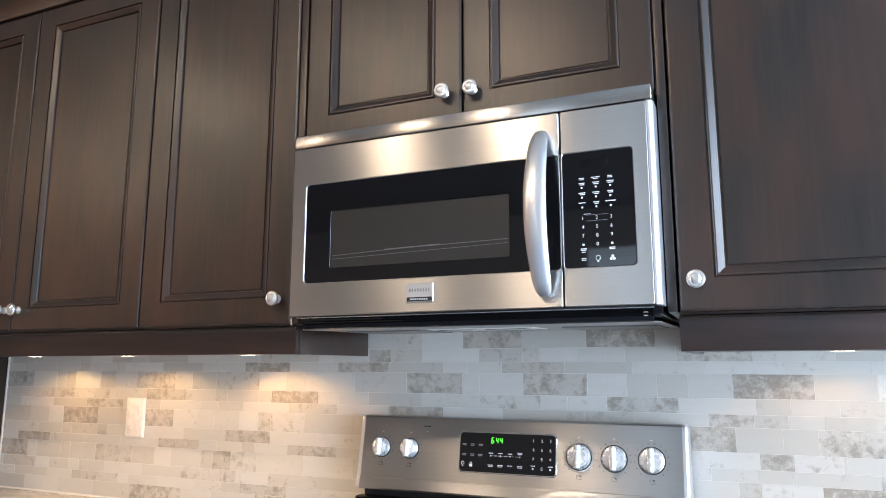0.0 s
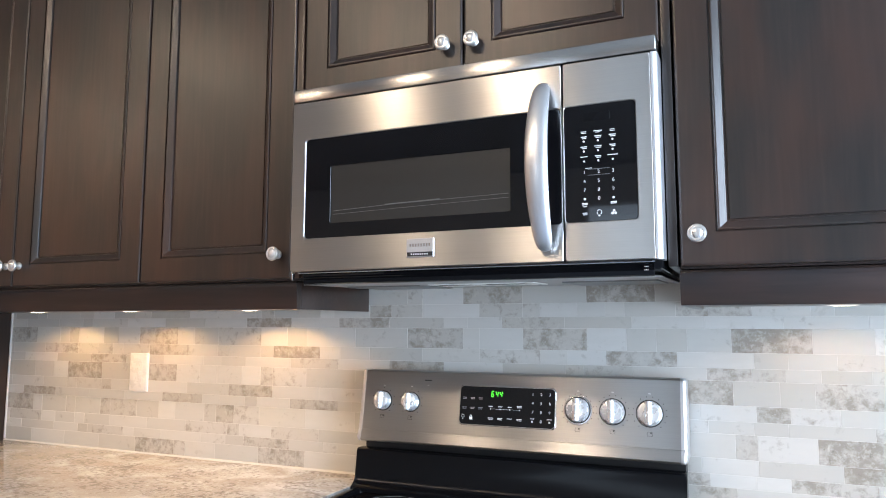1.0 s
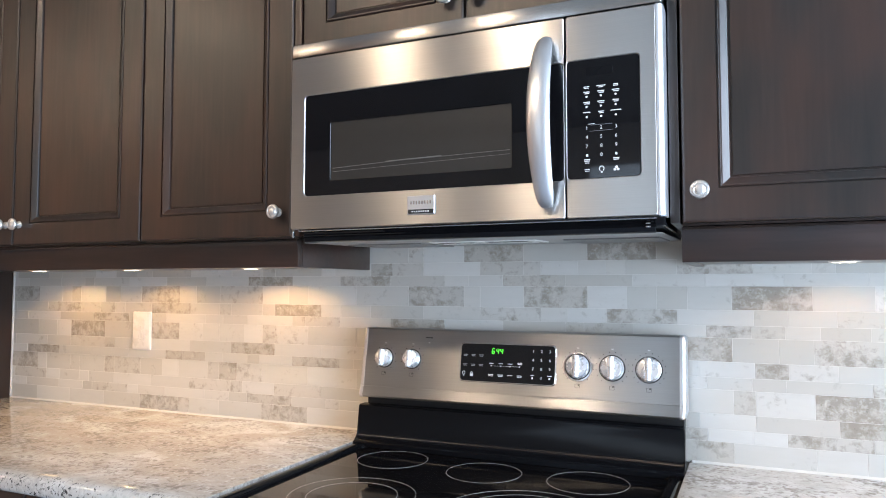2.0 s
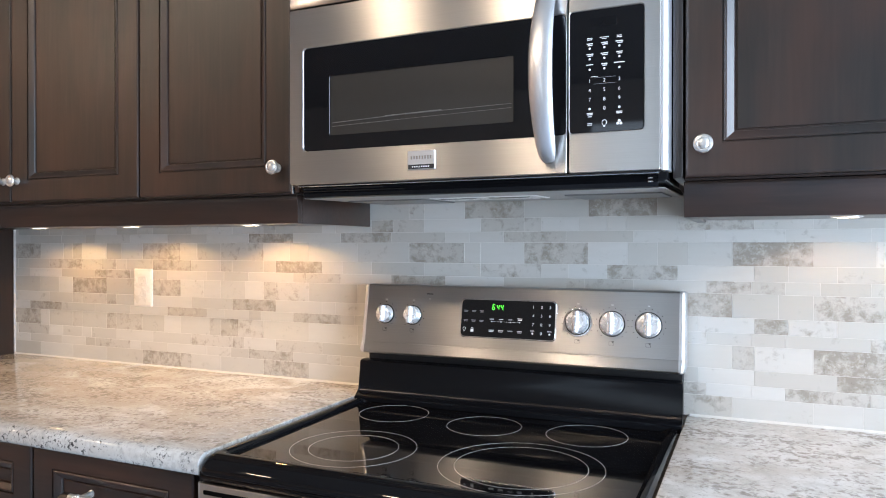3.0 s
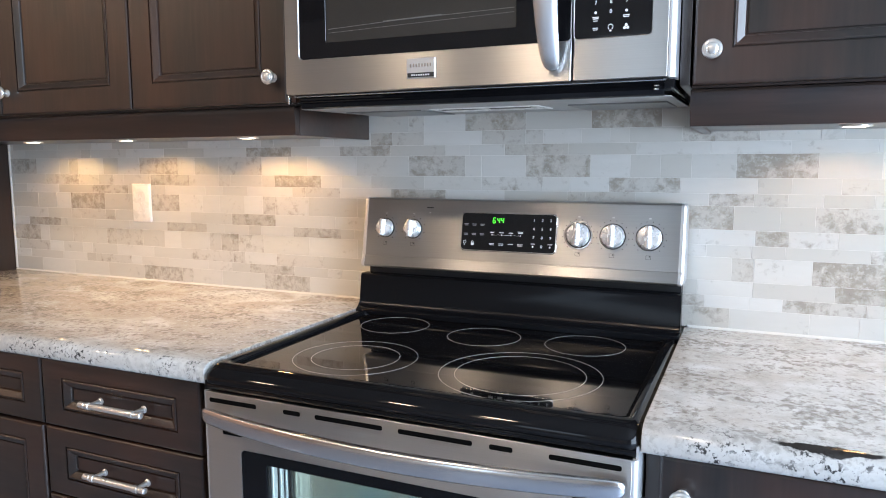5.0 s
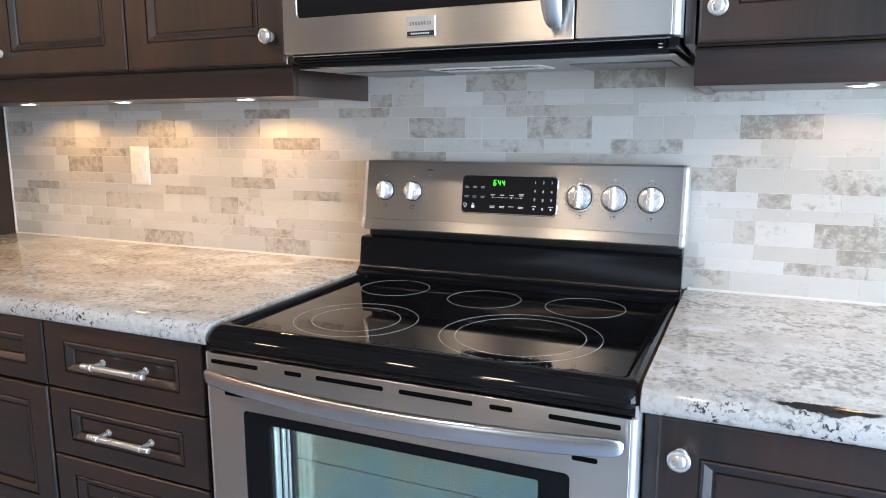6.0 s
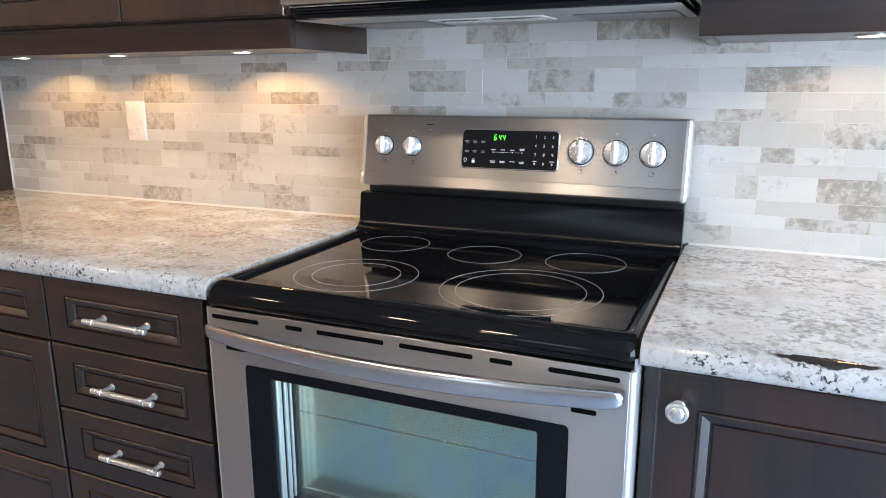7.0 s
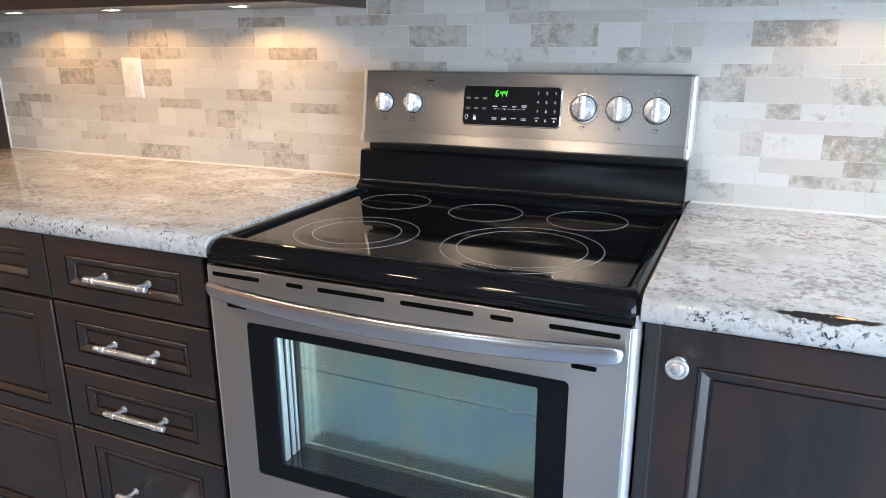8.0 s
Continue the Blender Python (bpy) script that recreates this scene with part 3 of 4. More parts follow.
# door with its window
d = part("door", framed(ML, 0.2105, 1.4045, 1.7645, -0.3385, 0.209, 1.4720, 1.6830, MF, -0.354, 0.004, 0.008), STEEL, m, "brushed steel door frame")
part("glass", framed(-0.3383, 0.2085, 1.4722, 1.6828, -0.277, 0.112, 1.502, 1.6215, MF + 0.0022, -0.362, 0.008, 0.003, 0.0006), BLACK_GLASS, d, "black glass border")
part("screen", box(-0.279, 0.114, MF + 0.0045, -0.362, 1.500, 1.6235), SCREEN, d, "grey perforated window screen")
rack = wire([(-0.272, MF + 0.0043, 1.5200), (-0.10, MF + 0.0042, 1.5240), (0.108, MF + 0.0043, 1.5285)], 0.0004)
wire([(-0.272, MF + 0.0040, 1.5270), (-0.12, MF + 0.0036, 1.5325), (0.108, MF + 0.0040, 1.5360)], 0.0006, bm=rack)
wire([(-0.150, MF + 0.0036, 1.5325), (-0.03, MF + 0.0034, 1.5352)], 0.0009, bm=rack)
part("rack_wire", rack, RACK, d, "steel rack wire behind the window")
part("badge", slab(-0.0985, -0.0400, 1.4235, 1.4600, MF - 0.003, MF, 0.002, 0.0012), HANDLE_STEEL, d, "small steel badge")
part("badge_band", slab(-0.0965, -0.0420, 1.4252, 1.4335, MF - 0.0034, MF - 0.002, 0.0008, 0.0003), BLACK_MATT, d)
bars([(-0.0870 + 0.0048 * i, 1.4293, 0.0026, 0.0028) for i in range(8)], MF - 0.0036, PRINT, "badge_print", d)
bars([(-0.0895 + 0.0058 * i, 1.4465 + 0.0004 * (i % 2), 0.0030, 0.0062) for i in range(8)], MF - 0.0032, SMOOTH_STEEL, "badge_mark", d)

# bowed door handle: a flat oval bar that swells in the middle
rings = []
for i in range(33):
    u = 0.5 - 0.5 * math.cos(math.pi * i / 32)
    s = math.sin(math.pi * u)
    z = 1.424 + 0.306 * u
    y = MF - 0.006 - 0.056 * s ** 0.75
    w, t = 0.0135 + 0.0075 * s ** 0.6, 0.0052 + 0.0045 * s ** 0.6
    near = min(i, 32 - i)
    if near < 6:
        w, t = w * (0.22, 0.52, 0.72, 0.86, 0.94, 0.98)[near], t * (0.4, 0.7, 0.85, 0.93, 0.97, 0.99)[near]
    tilt = -0.9 * math.cos(math.pi * u) * 0.45
    rings.append([(0.1800 + w * math.cos(2 * math.pi * k / 24), y + t * math.sin(2 * math.pi * k / 24), z - tilt * t * math.sin(2 * math.pi * k / 24)) for k in range(24)])
part("handle", loft(rings), HANDLE_STEEL, d, "bowed satin steel handle")
for z in (1.427, 1.709):
    part("handle_mount", box(0.172, 0.188, MF - 0.014, MF, z, z + 0.018, 0.003), SMOOTH_STEEL, d)

# control column
cp = part("control_frame", framed(0.2135, MR - 0.0105, 1.4045, 1.7645, 0.2150, 0.3405, 1.4735, 1.6835, MF, -0.354, 0.004, 0.006), STEEL, m, "brushed steel control surround")
bm = bmesh.new()
rings = []
ends = (1.4047, 1.7643)
for k in range(9):
    a = radians(90 * k / 8)
    rings.append([(MR - 0.0100 + 0.0115 * math.sin(a), MF + 0.0115 - 0.0115 * math.cos(a), z) for z in ends])
rings.append([(MR + 0.0015, -0.330, z) for z in ends])
rings.append([(MR - 0.0103, -0.330, z) for z in ends])
rings.append([(MR - 0.0103, MF + 0.0002, z) for z in ends])
loft([[r[0] for r in rings], [r[1] for r in rings]], bm=bm)
part("side_trim", bm, HANDLE_STEEL, m, "rounded steel side edge")
pn = part("control_panel", slab(0.2152, 0.3403, 1.4737, 1.6833, MF + 0.0012, -0.360, 0.006, 0.0004), BLACK_GLASS, m, "black glass control panel with white print")
part("display", slab(0.250, 0.296, 1.6540, 1.6690, MF + 0.0009, MF + 0.003, 0.001, 0.0002), BLACK_GLOSS, pn)
PY = MF + 0.0010
cx = (0.2500, 0.2750, 0.3002)
for r, row in enumerate(("123", "456", "789")):
    for k, ch in enumerate(row):
        writing("digit", ch, cx[k], PY, 1.5615 - 0.0160 * r, 0.0088, PRINT, pn)
writing("digit", "0", cx[1], PY, 1.5140, 0.0088, PRINT, pn)
rows = []
for k in range(3):
    for r, z in enumerate((1.6235, 1.6055, 1.5875)):
        wd = (0.0105, 0.0120, 0.0125)[(r + k) % 3] + (0.006 if (k, r) == (2, 2) else 0)
        rows.append((cx[k], z + 0.0022, wd, 0.0016))
        if (k, r) not in ((0, 2), (2, 2)):
            rows.append((cx[k] + 0.0008, z - 0.0006, wd * 0.75, 0.0016))
    rows += [(cx[k], 1.6350, (0.010, 0.016, 0.008)[k], 0.0013), (cx[k], 1.6325, 0.0085, 0.0013)]
for k in (0, 2):
    rows += [(cx[k], 1.5065, 0.0105, 0.0016), (cx[k], 1.5040, 0.0095, 0.0016)]
rows += [(cx[0], 1.5005, 0.007, 0.0012), (cx[0], 1.4890, 0.009, 0.0012), (cx[0], 1.4862, 0.008, 0.0012), (0.258, 1.5688, 0.012, 0.0010)]
bars(rows, PY, PRINT, "key_labels", pn)
bm = bmesh.new()
for k in range(3):
    for z in (1.6175, 1.5995, 1.5815):
        lathe([(0.0019, 0.0), (0.0019, 0.0005), (0.0, 0.0006)], 12, bm=bm, centre=(cx[k], PY + 0.0003, z))
for k in (0, 2):
    lathe([(0.0022, 0.0), (0.0022, 0.0005), (0.0, 0.0006)], 12, bm=bm, centre=(cx[k], PY + 0.0003, 1.5140))
part("key_dots", bm, PRINT, pn, kind="stuff")
bm = bmesh.new()
for z in (1.5668, 1.5562):
    box(0.256, 0.2945, PY - 0.0002, PY + 0.0006, z - 0.0003, z + 0.0003, bm=bm)
part("key_outline", bm, PRINT_DIM, pn)
bm = wire([(cx[1] + 0.0040 * math.cos(a), PY, 1.4895 + 0.0042 * math.sin(a)) for a in [radians(-60 + 300 * i / 14) for i in range(15)]], 0.0007, 6)
box(cx[1] - 0.0016, cx[1] + 0.0016, PY - 0.0003, PY + 0.0006, 1.4822, 1.4848, bm=bm)
part("lamp_icon", bm, PRINT, pn)
bm = bmesh.new()
for a in (90, 210, 330):
    lathe([(0.0024, 0.0), (0.0024, 0.0005), (0.0, 0.0006)], 12, bm=bm, centre=(cx[2] + 0.003 * math.cos(radians(a)), PY + 0.0003, 1.4880 + 0.003 * math.sin(radians(a))))
part("fan_icon", bm, PRINT, pn)

# underside: sloping black lip, grey base plate, two filters and a lamp cover
lip = [(MF + 0.006, 1.4040), (MF + 0.014, 1.4005), (-0.3600, 1.3985), (-0.3560, 1.3940), (-0.3580, 1.3925), (-0.3555, 1.3895), (-0.3575, 1.3875), (-0.3550, 1.3800), (-0.3500, 1.3780), (-0.3440, 1.3785), (-0.3440, 1.4040)]
part("lower_lip", extrude_x(lip, ML + 0.016, MR - 0.018, 0.001), BLACK_GLOSS, m, "black ribbed lower lip")
part("lip_bead", wire([(ML + 0.014, MF + 0.010, 1.4015), (MR - 0.014, MF + 0.010, 1.4015)], 0.0016, 8), SMOOTH_STEEL, m)


def under(x0, x1, y0, y1, drop, mat, name, label=""):
    """A plate on the underside, which rises gently towards the wall."""
    zf = lambda y: 1.3860 + y * 0.0070 / 0.3440
    prof = [(y0, zf(y0)), (y1, zf(y1)), (y1, zf(y1) - drop), (y0, zf(y0) - drop)]
    return part(name, extrude_x(prof, x0, x1, 0.0006, 1), mat, m, label)


part("base_tray", box(ML + 0.008, MR - 0.008, -0.3435, -0.0005, 1.3870, 1.3900), BLACK_MATT, m)
under(ML + 0.008, MR - 0.008, -0.3435, -0.0010, 0.0012, UNDER_GREY, "base_plate", "pale grey underside plate")
for x0, x1 in ((-0.335, -0.150), (0.165, 0.350)):
    under(x0, x1, -0.215, -0.030, 0.0040, FILTER, "grease_filter", "aluminium mesh grease filter")
under(-0.125, 0.110, -0.230, -0.120, 0.0030, PLASTIC, "lamp_cover", "white lamp cover")
# vent slots as black plates, the shade inside them put into colour
for x0, x1 in ((-0.110, -0.030), (0.000, 0.085)):
    under(x0, x1, -0.212, -0.192, 0.0036, BLACK_MATT, "vent_slot")

part("corner_tab", box(ML + 0.001, ML + 0.005, MF + 0.004, MF + 0.012, 1.3860, 1.4040, 0.0008), SMOOTH_STEEL, m)
for k in range(3):
    part("corner_clip", box(MR - 0.034, MR - 0.026, -0.362, -0.355, 1.3985 - 0.0060 * k, 1.4015 - 0.0060 * k, 0.0008), CHROME, m)

# ---------------------------------------------------------------- range
RX = 0.3775
g = thing("range", (0, -0.35, -0.008), "stainless steel electric range with black glass cooktop", "cooker")
part("side_panel", box(-RX, -RX + 0.004, -0.640, -0.030, 0.06, 0.884), BLACK_GLOSS, g)
# right panel given a paler metal than the left, for its window-lit look
part("side_panel", box(RX - 0.004, RX, -0.640, -0.030, 0.06, 0.884), EDGE_STEEL, g)
part("oven_body", box(-RX + 0.005, RX - 0.005, -0.540, -0.032, 0.06, 0.886), BLACK_MATT, g)
part("foot", box(-0.34, 0.34, -0.56, -0.10, -0.0078, 0.0595), BLACK_MATT, g)
# storage drawer
part("storage_drawer", slab(-RX + 0.002, RX - 0.002, 0.075, 0.235, -0.648, -0.542, 0.004, 0.003), STEEL, g, "brushed steel storage drawer")


def flat(hx, yf, yb, z, r):
    return level(rrect(-hx, hx, yf, yb, r, 6), z)


# enamel rim round the glass
rim = [flat(0.3490, -0.6000, -0.118, 0.9000, 0.010), flat(0.3490, -0.6000, -0.118, 0.9040, 0.010), flat(0.3515, -0.6030, -0.115, 0.9085, 0.011), flat(0.3550, -0.6070, -0.111, 0.9115, 0.013), flat(0.3610, -0.6130, -0.106, 0.9125, 0.015),
       flat(0.3690, -0.6220, -0.100, 0.9115, 0.018), flat(0.3745, -0.6320, -0.098, 0.9080, 0.020), flat(0.3770, -0.6400, -0.096, 0.9025, 0.021), flat(0.3775, -0.6425, -0.095, 0.8995, 0.021), flat(0.3780, -0.6470, -0.095, 0.8960, 0.021),
       flat(0.3780, -0.6495, -0.095, 0.8900, 0.021), flat(0.3780, -0.6485, -0.095, 0.8830, 0.021), flat(0.3775, -0.6440, -0.095, 0.8785, 0.020), flat(0.3755, -0.6360, -0.095, 0.8770, 0.018)]
top = part("cooktop_rim", loft(rim, False, False), BLACK_GLOSS, g, "glossy black enamel rim")
part("front_trim", box(-0.3740, 0.3740, -0.6400, -0.6000, 0.8690, 0.8775, 0.001), BLACK_GLOSS, g, "black strip below the rim")
glass = part("cooktop_glass", box(-0.3492, 0.3492, -0.6002, -0.1178, 0.8985, 0.9030), BLACK_GLASS, g, "smooth black ceramic glass")


def element(x, y, r):
    bm = bmesh.new()
    a = [[(x + q * math.cos(2 * math.pi * i / 96), y + q * math.sin(2 * math.pi * i / 96), z) for i in range(96)] for q, z in ((r - 0.0009, 0.9029), (r - 0.0009, 0.9033), (r, 0.9033), (r, 0.9029))]
    loft(a, False, False, bm=bm)
    part("element_ring", bm, RING, glass, "thin pale ring marking a burner")


for x, y, radii in ((-0.228, -0.195, (0.078,)), (-0.005, -0.217, (0.078,)), (0.207, -0.205, (0.080,)), (-0.172, -0.462, (0.118, 0.084)), (0.146, -0.444, (0.142, 0.114))):
    for r in radii:
        element(x, y, r)

# rear guard: black splash, stainless console
splash = [(-0.060, 0.9000), (-0.118, 0.9005), (-0.118, 0.9130), (-0.112, 0.9175), (-0.106, 0.9195), (-0.100, 0.9210), (-0.0945, 0.9260), (-0.0925, 0.935), (-0.0905, 0.990), (-0.0885, 0.9965), (-0.083, 0.9990), (-0.060, 0.9990)]
bk = part("rear_splash", extrude_x(splash, -0.3785, 0.3785, 0.003), SPLASH_ENAMEL, g, "black enamel splash panel")
part("rear_core", box(-0.374, 0.374, -0.050, -0.012, 0.90, 1.172), BLACK_MATT, g)
con = [(-0.020, 1.0190), (-0.0840, 1.0160), (-0.0865, 1.0175), (-0.0885, 1.0210), (-0.0820, 1.0425), (-0.0805, 1.0435), (-0.0800, 1.0460), (-0.0590, 1.1740), (-0.0580, 1.1800), (-0.0555, 1.1825), (-0.0500, 1.1835), (-0.0200, 1.1830)]
co = part("console", extrude_x(con, -0.3735, 0.3735), STEEL_DIM, g, "brushed steel control console", angle=12)


# rounded ends close the console
R = 0.0085
for s_ in (-1, 1):
    rings = []
    for k in range(-1, 8):
        a = radians(max(k, 0) * 90 / 7)
        d = R * (1 - math.cos(a)) - 0.0006
        x = s_ * (0.3690 if k < 0 else 0.3728 + R * math.sin(a))
        rings.append([(x, y + (d if y < -0.045 else 0), z + (-d if z > 1.1 else min(d, 0.004) if y > -0.0815 or z < 1.03 else 0)) for y, z in con])
    part("end_cap", loft(rings), HANDLE_STEEL, co, "bright rounded end cap", angle=50)


def face_y(z):
    """The console's sloping front."""
    return -0.0800 + (z - 1.0460) * (0.0210 / 0.1280)


LEAN = math.degrees(math.atan(0.0210 / 0.1280))
TILT = pose(0, face_y(1.1115), 1.1115, -LEAN, 0, 0)


def on_console(ob, x=0.0, dz=0.0):
    """Lay a piece that was built upright at the origin on the console's front."""
    ob.data.transform(TILT @ Matrix.Translation((x, 0, dz)))
    return ob


dw = on_console(part("display_bezel", slab(-0.1175, 0.1105, -0.0455, 0.0445, -0.0020, 0.002, 0.010, 0.0012), SMOOTH_STEEL, co, "bright steel bezel"))
dg = on_console(part("display_glass", slab(-0.1150, 0.1080, -0.0430, 0.0420, -0.0024, -0.001, 0.009, 0.0003), BLACK_GLASS, co, "black glass oven display"))
SY = -0.0026


def seven(ch, x, z, w, h, bm):
    on = {"6": "afgedc", "4": "fgbc"}[ch]
    t = 0.0015
    seg = {"a": (0, h / 2, 1), "g": (0, 0, 1), "d": (0, -h / 2, 1), "f": (-w / 2, h / 4, 0), "b": (w / 2, h / 4, 0), "e": (-w / 2, -h / 4, 0), "c": (w / 2, -h / 4, 0)}
    for s in on:
        sx, sz, flat_ = seg[s]
        L = (w if flat_ else h / 2) / 2 - 0.0006
        lean = sz * 0.12
        if flat_:
            box(x + sx + lean - L, x + sx + lean + L, SY, SY + 0.001, z + sz - t / 2, z + sz + t / 2, bm=bm)
        else:
            box(x + sx + lean - t / 2, x + sx + lean + t / 2, SY, SY + 0.001, z + sz - L, z + sz + L, bm=bm)


for ch, x in (("6", -0.0365), ("4", -0.0262), ("4", -0.0168)):
    bm = bmesh.new()
    seven(ch, x, 0.0262, 0.0052, 0.0118, bm)
    on_console(part("lit_digit", bm, LED, dg, "lit green clock digit"))
for r, row in enumerate(("123", "456", "789")):
    for k, ch in enumerate(row):
        on_console(writing("digit", ch, 0.0580 + 0.0192 * k, SY, 0.0290 - 0.0195 * r, 0.0088, PRINT, dg))
on_console(writing("digit", "0", 0.0772, SY, -0.0295, 0.0088, PRINT, dg))
rows = []
for k in range(3):
    for z in (0.0165, -0.0055):
        rows += [(-0.104 + 0.0195 * k, z, 0.0105, 0.0014), (-0.104 + 0.0195 * k, z - 0.0028, 0.0085, 0.0014)]
on_console(bars(rows, SY, PRINT_DIM, "key_labels", dg))
rows = []
for k in range(4):
    x = -0.040 + 0.0225 * k
    rows += [(x, -0.0015, 0.0100, 0.0017), (x, -0.0270, 0.0120, 0.0014)]
    if k != 2:
        rows += [(x, -0.0298, 0.0105, 0.0014)]
rows += [(0.0275, 0.0015, 0.0115, 0.0015), (0.0575, -0.0240, 0.009, 0.0015), (0.0965, -0.0240, 0.011, 0.0015), (-0.006, -0.0070, 0.066, 0.0004)]
on_console(bars(rows, SY, PRINT, "key_labels", dg))
bm = bmesh.new()
for k in range(4):
    lathe([(0.0015, 0.0), (0.0015, 0.0005), (0.0, 0.0006)], 10, bm=bm, centre=(-0.040 + 0.0225 * k, SY + 0.0004, -0.0070))
for x in (0.0575, 0.0965):
    lathe([(0.0022, 0.0), (0.0022, 0.0005), (0.0, 0.0006)], 10, bm=bm, centre=(x, SY + 0.0004, -0.0300))
on_console(part("key_dots", bm, PRINT, dg, kind="stuff"))
bm = wire([(-0.1065 + 0.0032 * math.cos(a), SY, -0.0255 + 0.0036 * math.sin(a)) for a in [radians(-60 + 300 * i / 12) for i in range(13)]], 0.0006, 6)
box(-0.1078, -0.1052, SY, SY + 0.0006, -0.0322, -0.0300, bm=bm)
on_console(part("lamp_icon", bm, PRINT, dg))
bm = box(-0.0905, -0.0835, SY, SY + 0.0006, -0.0325, -0.0265)
wire([(-0.087 + 0.0024 * math.cos(a), SY, -0.0262 + 0.0036 * math.sin(a)) for a in [radians(180 * i / 8) for i in range(9)]], 0.0006, 6, bm=bm)
on_console(part("lock_icon", bm, PRINT, dg))


def range_knob(x, big):
    """A dial: black skirt, bright body, raised grip bar."""
    r = 0.0268 if x > 0 else 0.0225
    k = on_console(part("knob", lathe([(r - 0.001, 0.0), (r - 0.001, 0.0035), (r - 0.003, 0.0060), (r - 0.0035, 0.0150), (r - 0.0050, 0.0175), (r - 0.0075, 0.0185), (0, 0.0185)], 40), KNOB_STEEL, co, "bright steel dial"), x)
    b = bmesh.new()
    prof = rrect(-0.0068, 0.0068, -r + 0.0025, r - 0.0025, 0.003, 4)
    layers = [upright(prof, -0.012)]
    for q in range(6):
        a = radians(88 * q / 5)
        layers.append(upright([(px_ * max(math.cos(a), 0.12), pz_ * (0.93 + 0.07 * math.cos(a))) for px_, pz_ in prof], -0.0215 - 0.0068 * math.sin(a)))
    loft(layers, bm=b)
    on_console(part("grip", b, KNOB_STEEL, k, "raised grip bar"), x)
    on_console(part("skirt", lathe([(r + 0.0012, 0.0), (r + 0.0012, 0.0018), (r - 0.0015, 0.0022)], 40), BLACK_MATT, k, "black skirt ring"), x)
    if big:
        on_console(part("halo", lathe([(r + 0.0045, 0.0), (r + 0.0045, 0.0008), (r + 0.0035, 0.0010), (0, 0.0010)], 40), SMOOTH_STEEL, k), x)
    marks = []
    for i in range(14 if x > 0 else 9):
        a = radians(-50 + 280 * i / (13 if x > 0 else 8))
        marks.append(((r + 0.0075) * math.cos(a), (r + 0.0075) * math.sin(a), 0.0016, 0.0020))
    on_console(bars(marks, 0.0, PRINT_DARK, "dial_marks", co), x)
    on_console(bars([(0, r + 0.0135, 0.0050, 0.0022)], 0.0, PRINT, "dial_label", co), x)
    bm = bmesh.new()
    for bx, bz, bw, bh in ((0, -r - 0.0105, 0.0105, 0.0006), (0, -r - 0.0185, 0.0105, 0.0006), (-0.0050, -r - 0.0145, 0.0006, 0.008), (0.0050, -r - 0.0145, 0.0006, 0.008), (0.0025, -r - 0.0125, 0.0028, 0.0028)):
        box(bx - bw / 2, bx + bw / 2, -0.0003, 0.001, bz - bh / 2, bz + bh / 2, bm=bm)
    on_console(part("burner_mark", bm, PRINT_DARK, co), x)


for x, big in ((-0.3170, False), (-0.2425, False), (0.1580, True), (0.2320, False), (0.3080, False)):
    range_knob(x, big)
on_console(bars([(-0.2010, 0.0520, 0.018, 0.0022)], 0.0, PRINT_DARK, "console_mark", co))
on_console(bars([(-0.2000, 0.0400, 0.004, 0.0022)], 0.0, PRINT, "console_mark", co))

# oven door
OY = -0.648
od = part("oven_door", framed(-0.3693, 0.3693, 0.245, 0.8670, -0.2960, 0.2870, 0.462, 0.7700, OY, -0.560, 0.0008, 0.008, 0.0004), STEEL, g, "brushed steel oven door")
for s_, x0, R in ((1, 0.3695, 0.0085), (-1, -0.3695, 0.0085)):
    prof = [(x0, OY + 0.0002)] + [(x0 + s_ * R * math.sin(radians(10 * k)), OY + R - R * math.cos(radians(10 * k))) for k in range(1, 10)] + [(x0 + s_ * R, -0.560), (x0, -0.560)]
    part("door_edge", loft([level(prof, 0.2455), level(prof, 0.8665)]), EDGE_STEEL, od, "rounded satin steel door edge")
part("door_glass", framed(-0.2958, 0.2868, 0.4622, 0.7698, -0.2440, 0.2400, 0.492, 0.7500, OY + 0.0015, OY + 0.008, 0.008, 0.004, 0.0005), DOOR_GLASS, od, "black glass border")
part("outer_pane", box(-0.2441, 0.2401, OY + 0.0040, OY + 0.0050, 0.4919, 0.7501), OVEN_PANE, od, "clear outer pane").visible_shadow = False
for x0, x1, z0, z1 in ((-0.2500, -0.2445, 0.486, 0.756), (0.2405, 0.2460, 0.486, 0.756), (-0.2440, 0.2400, 0.7505, 0.756)):
    part("window_jamb", box(x0, x1, OY + 0.009, -0.5790, z0, z1), BLACK_GLOSS, od, "dark window jamb")
# added pale strips: the glints of the glass edges as plain colour
for y0, y1 in ((-0.6340, -0.6200), (-0.6120, -0.6020), (-0.5960, -0.5900)):
    part("jamb_strip", box(-0.2446, -0.2405, y0, y1, 0.4922, 0.7498, 0.001), JAMB_GLINT, od, "bright aluminium jamb strip")
part("window_sill", box(-0.2440, 0.2400, OY + 0.009, -0.5790, 0.480, 0.4915), BLACK_GLOSS, od)
part("inner_pane", box(-0.2440, 0.2400, -0.5785, -0.5740, 0.4920, 0.7500), COATED, od, "greenish coated inner glass")
bm = wire([(-0.236, -0.5795, 0.6620), (0.232, -0.5795, 0.6620)], 0.0009, 6)
wire([(-0.236, -0.5795, 0.5050), (0.232, -0.5795, 0.5050)], 0.0013, 6, bm=bm)
part("rack_wire", bm, SMOOTH_STEEL, od, "oven rack wire behind the glass")
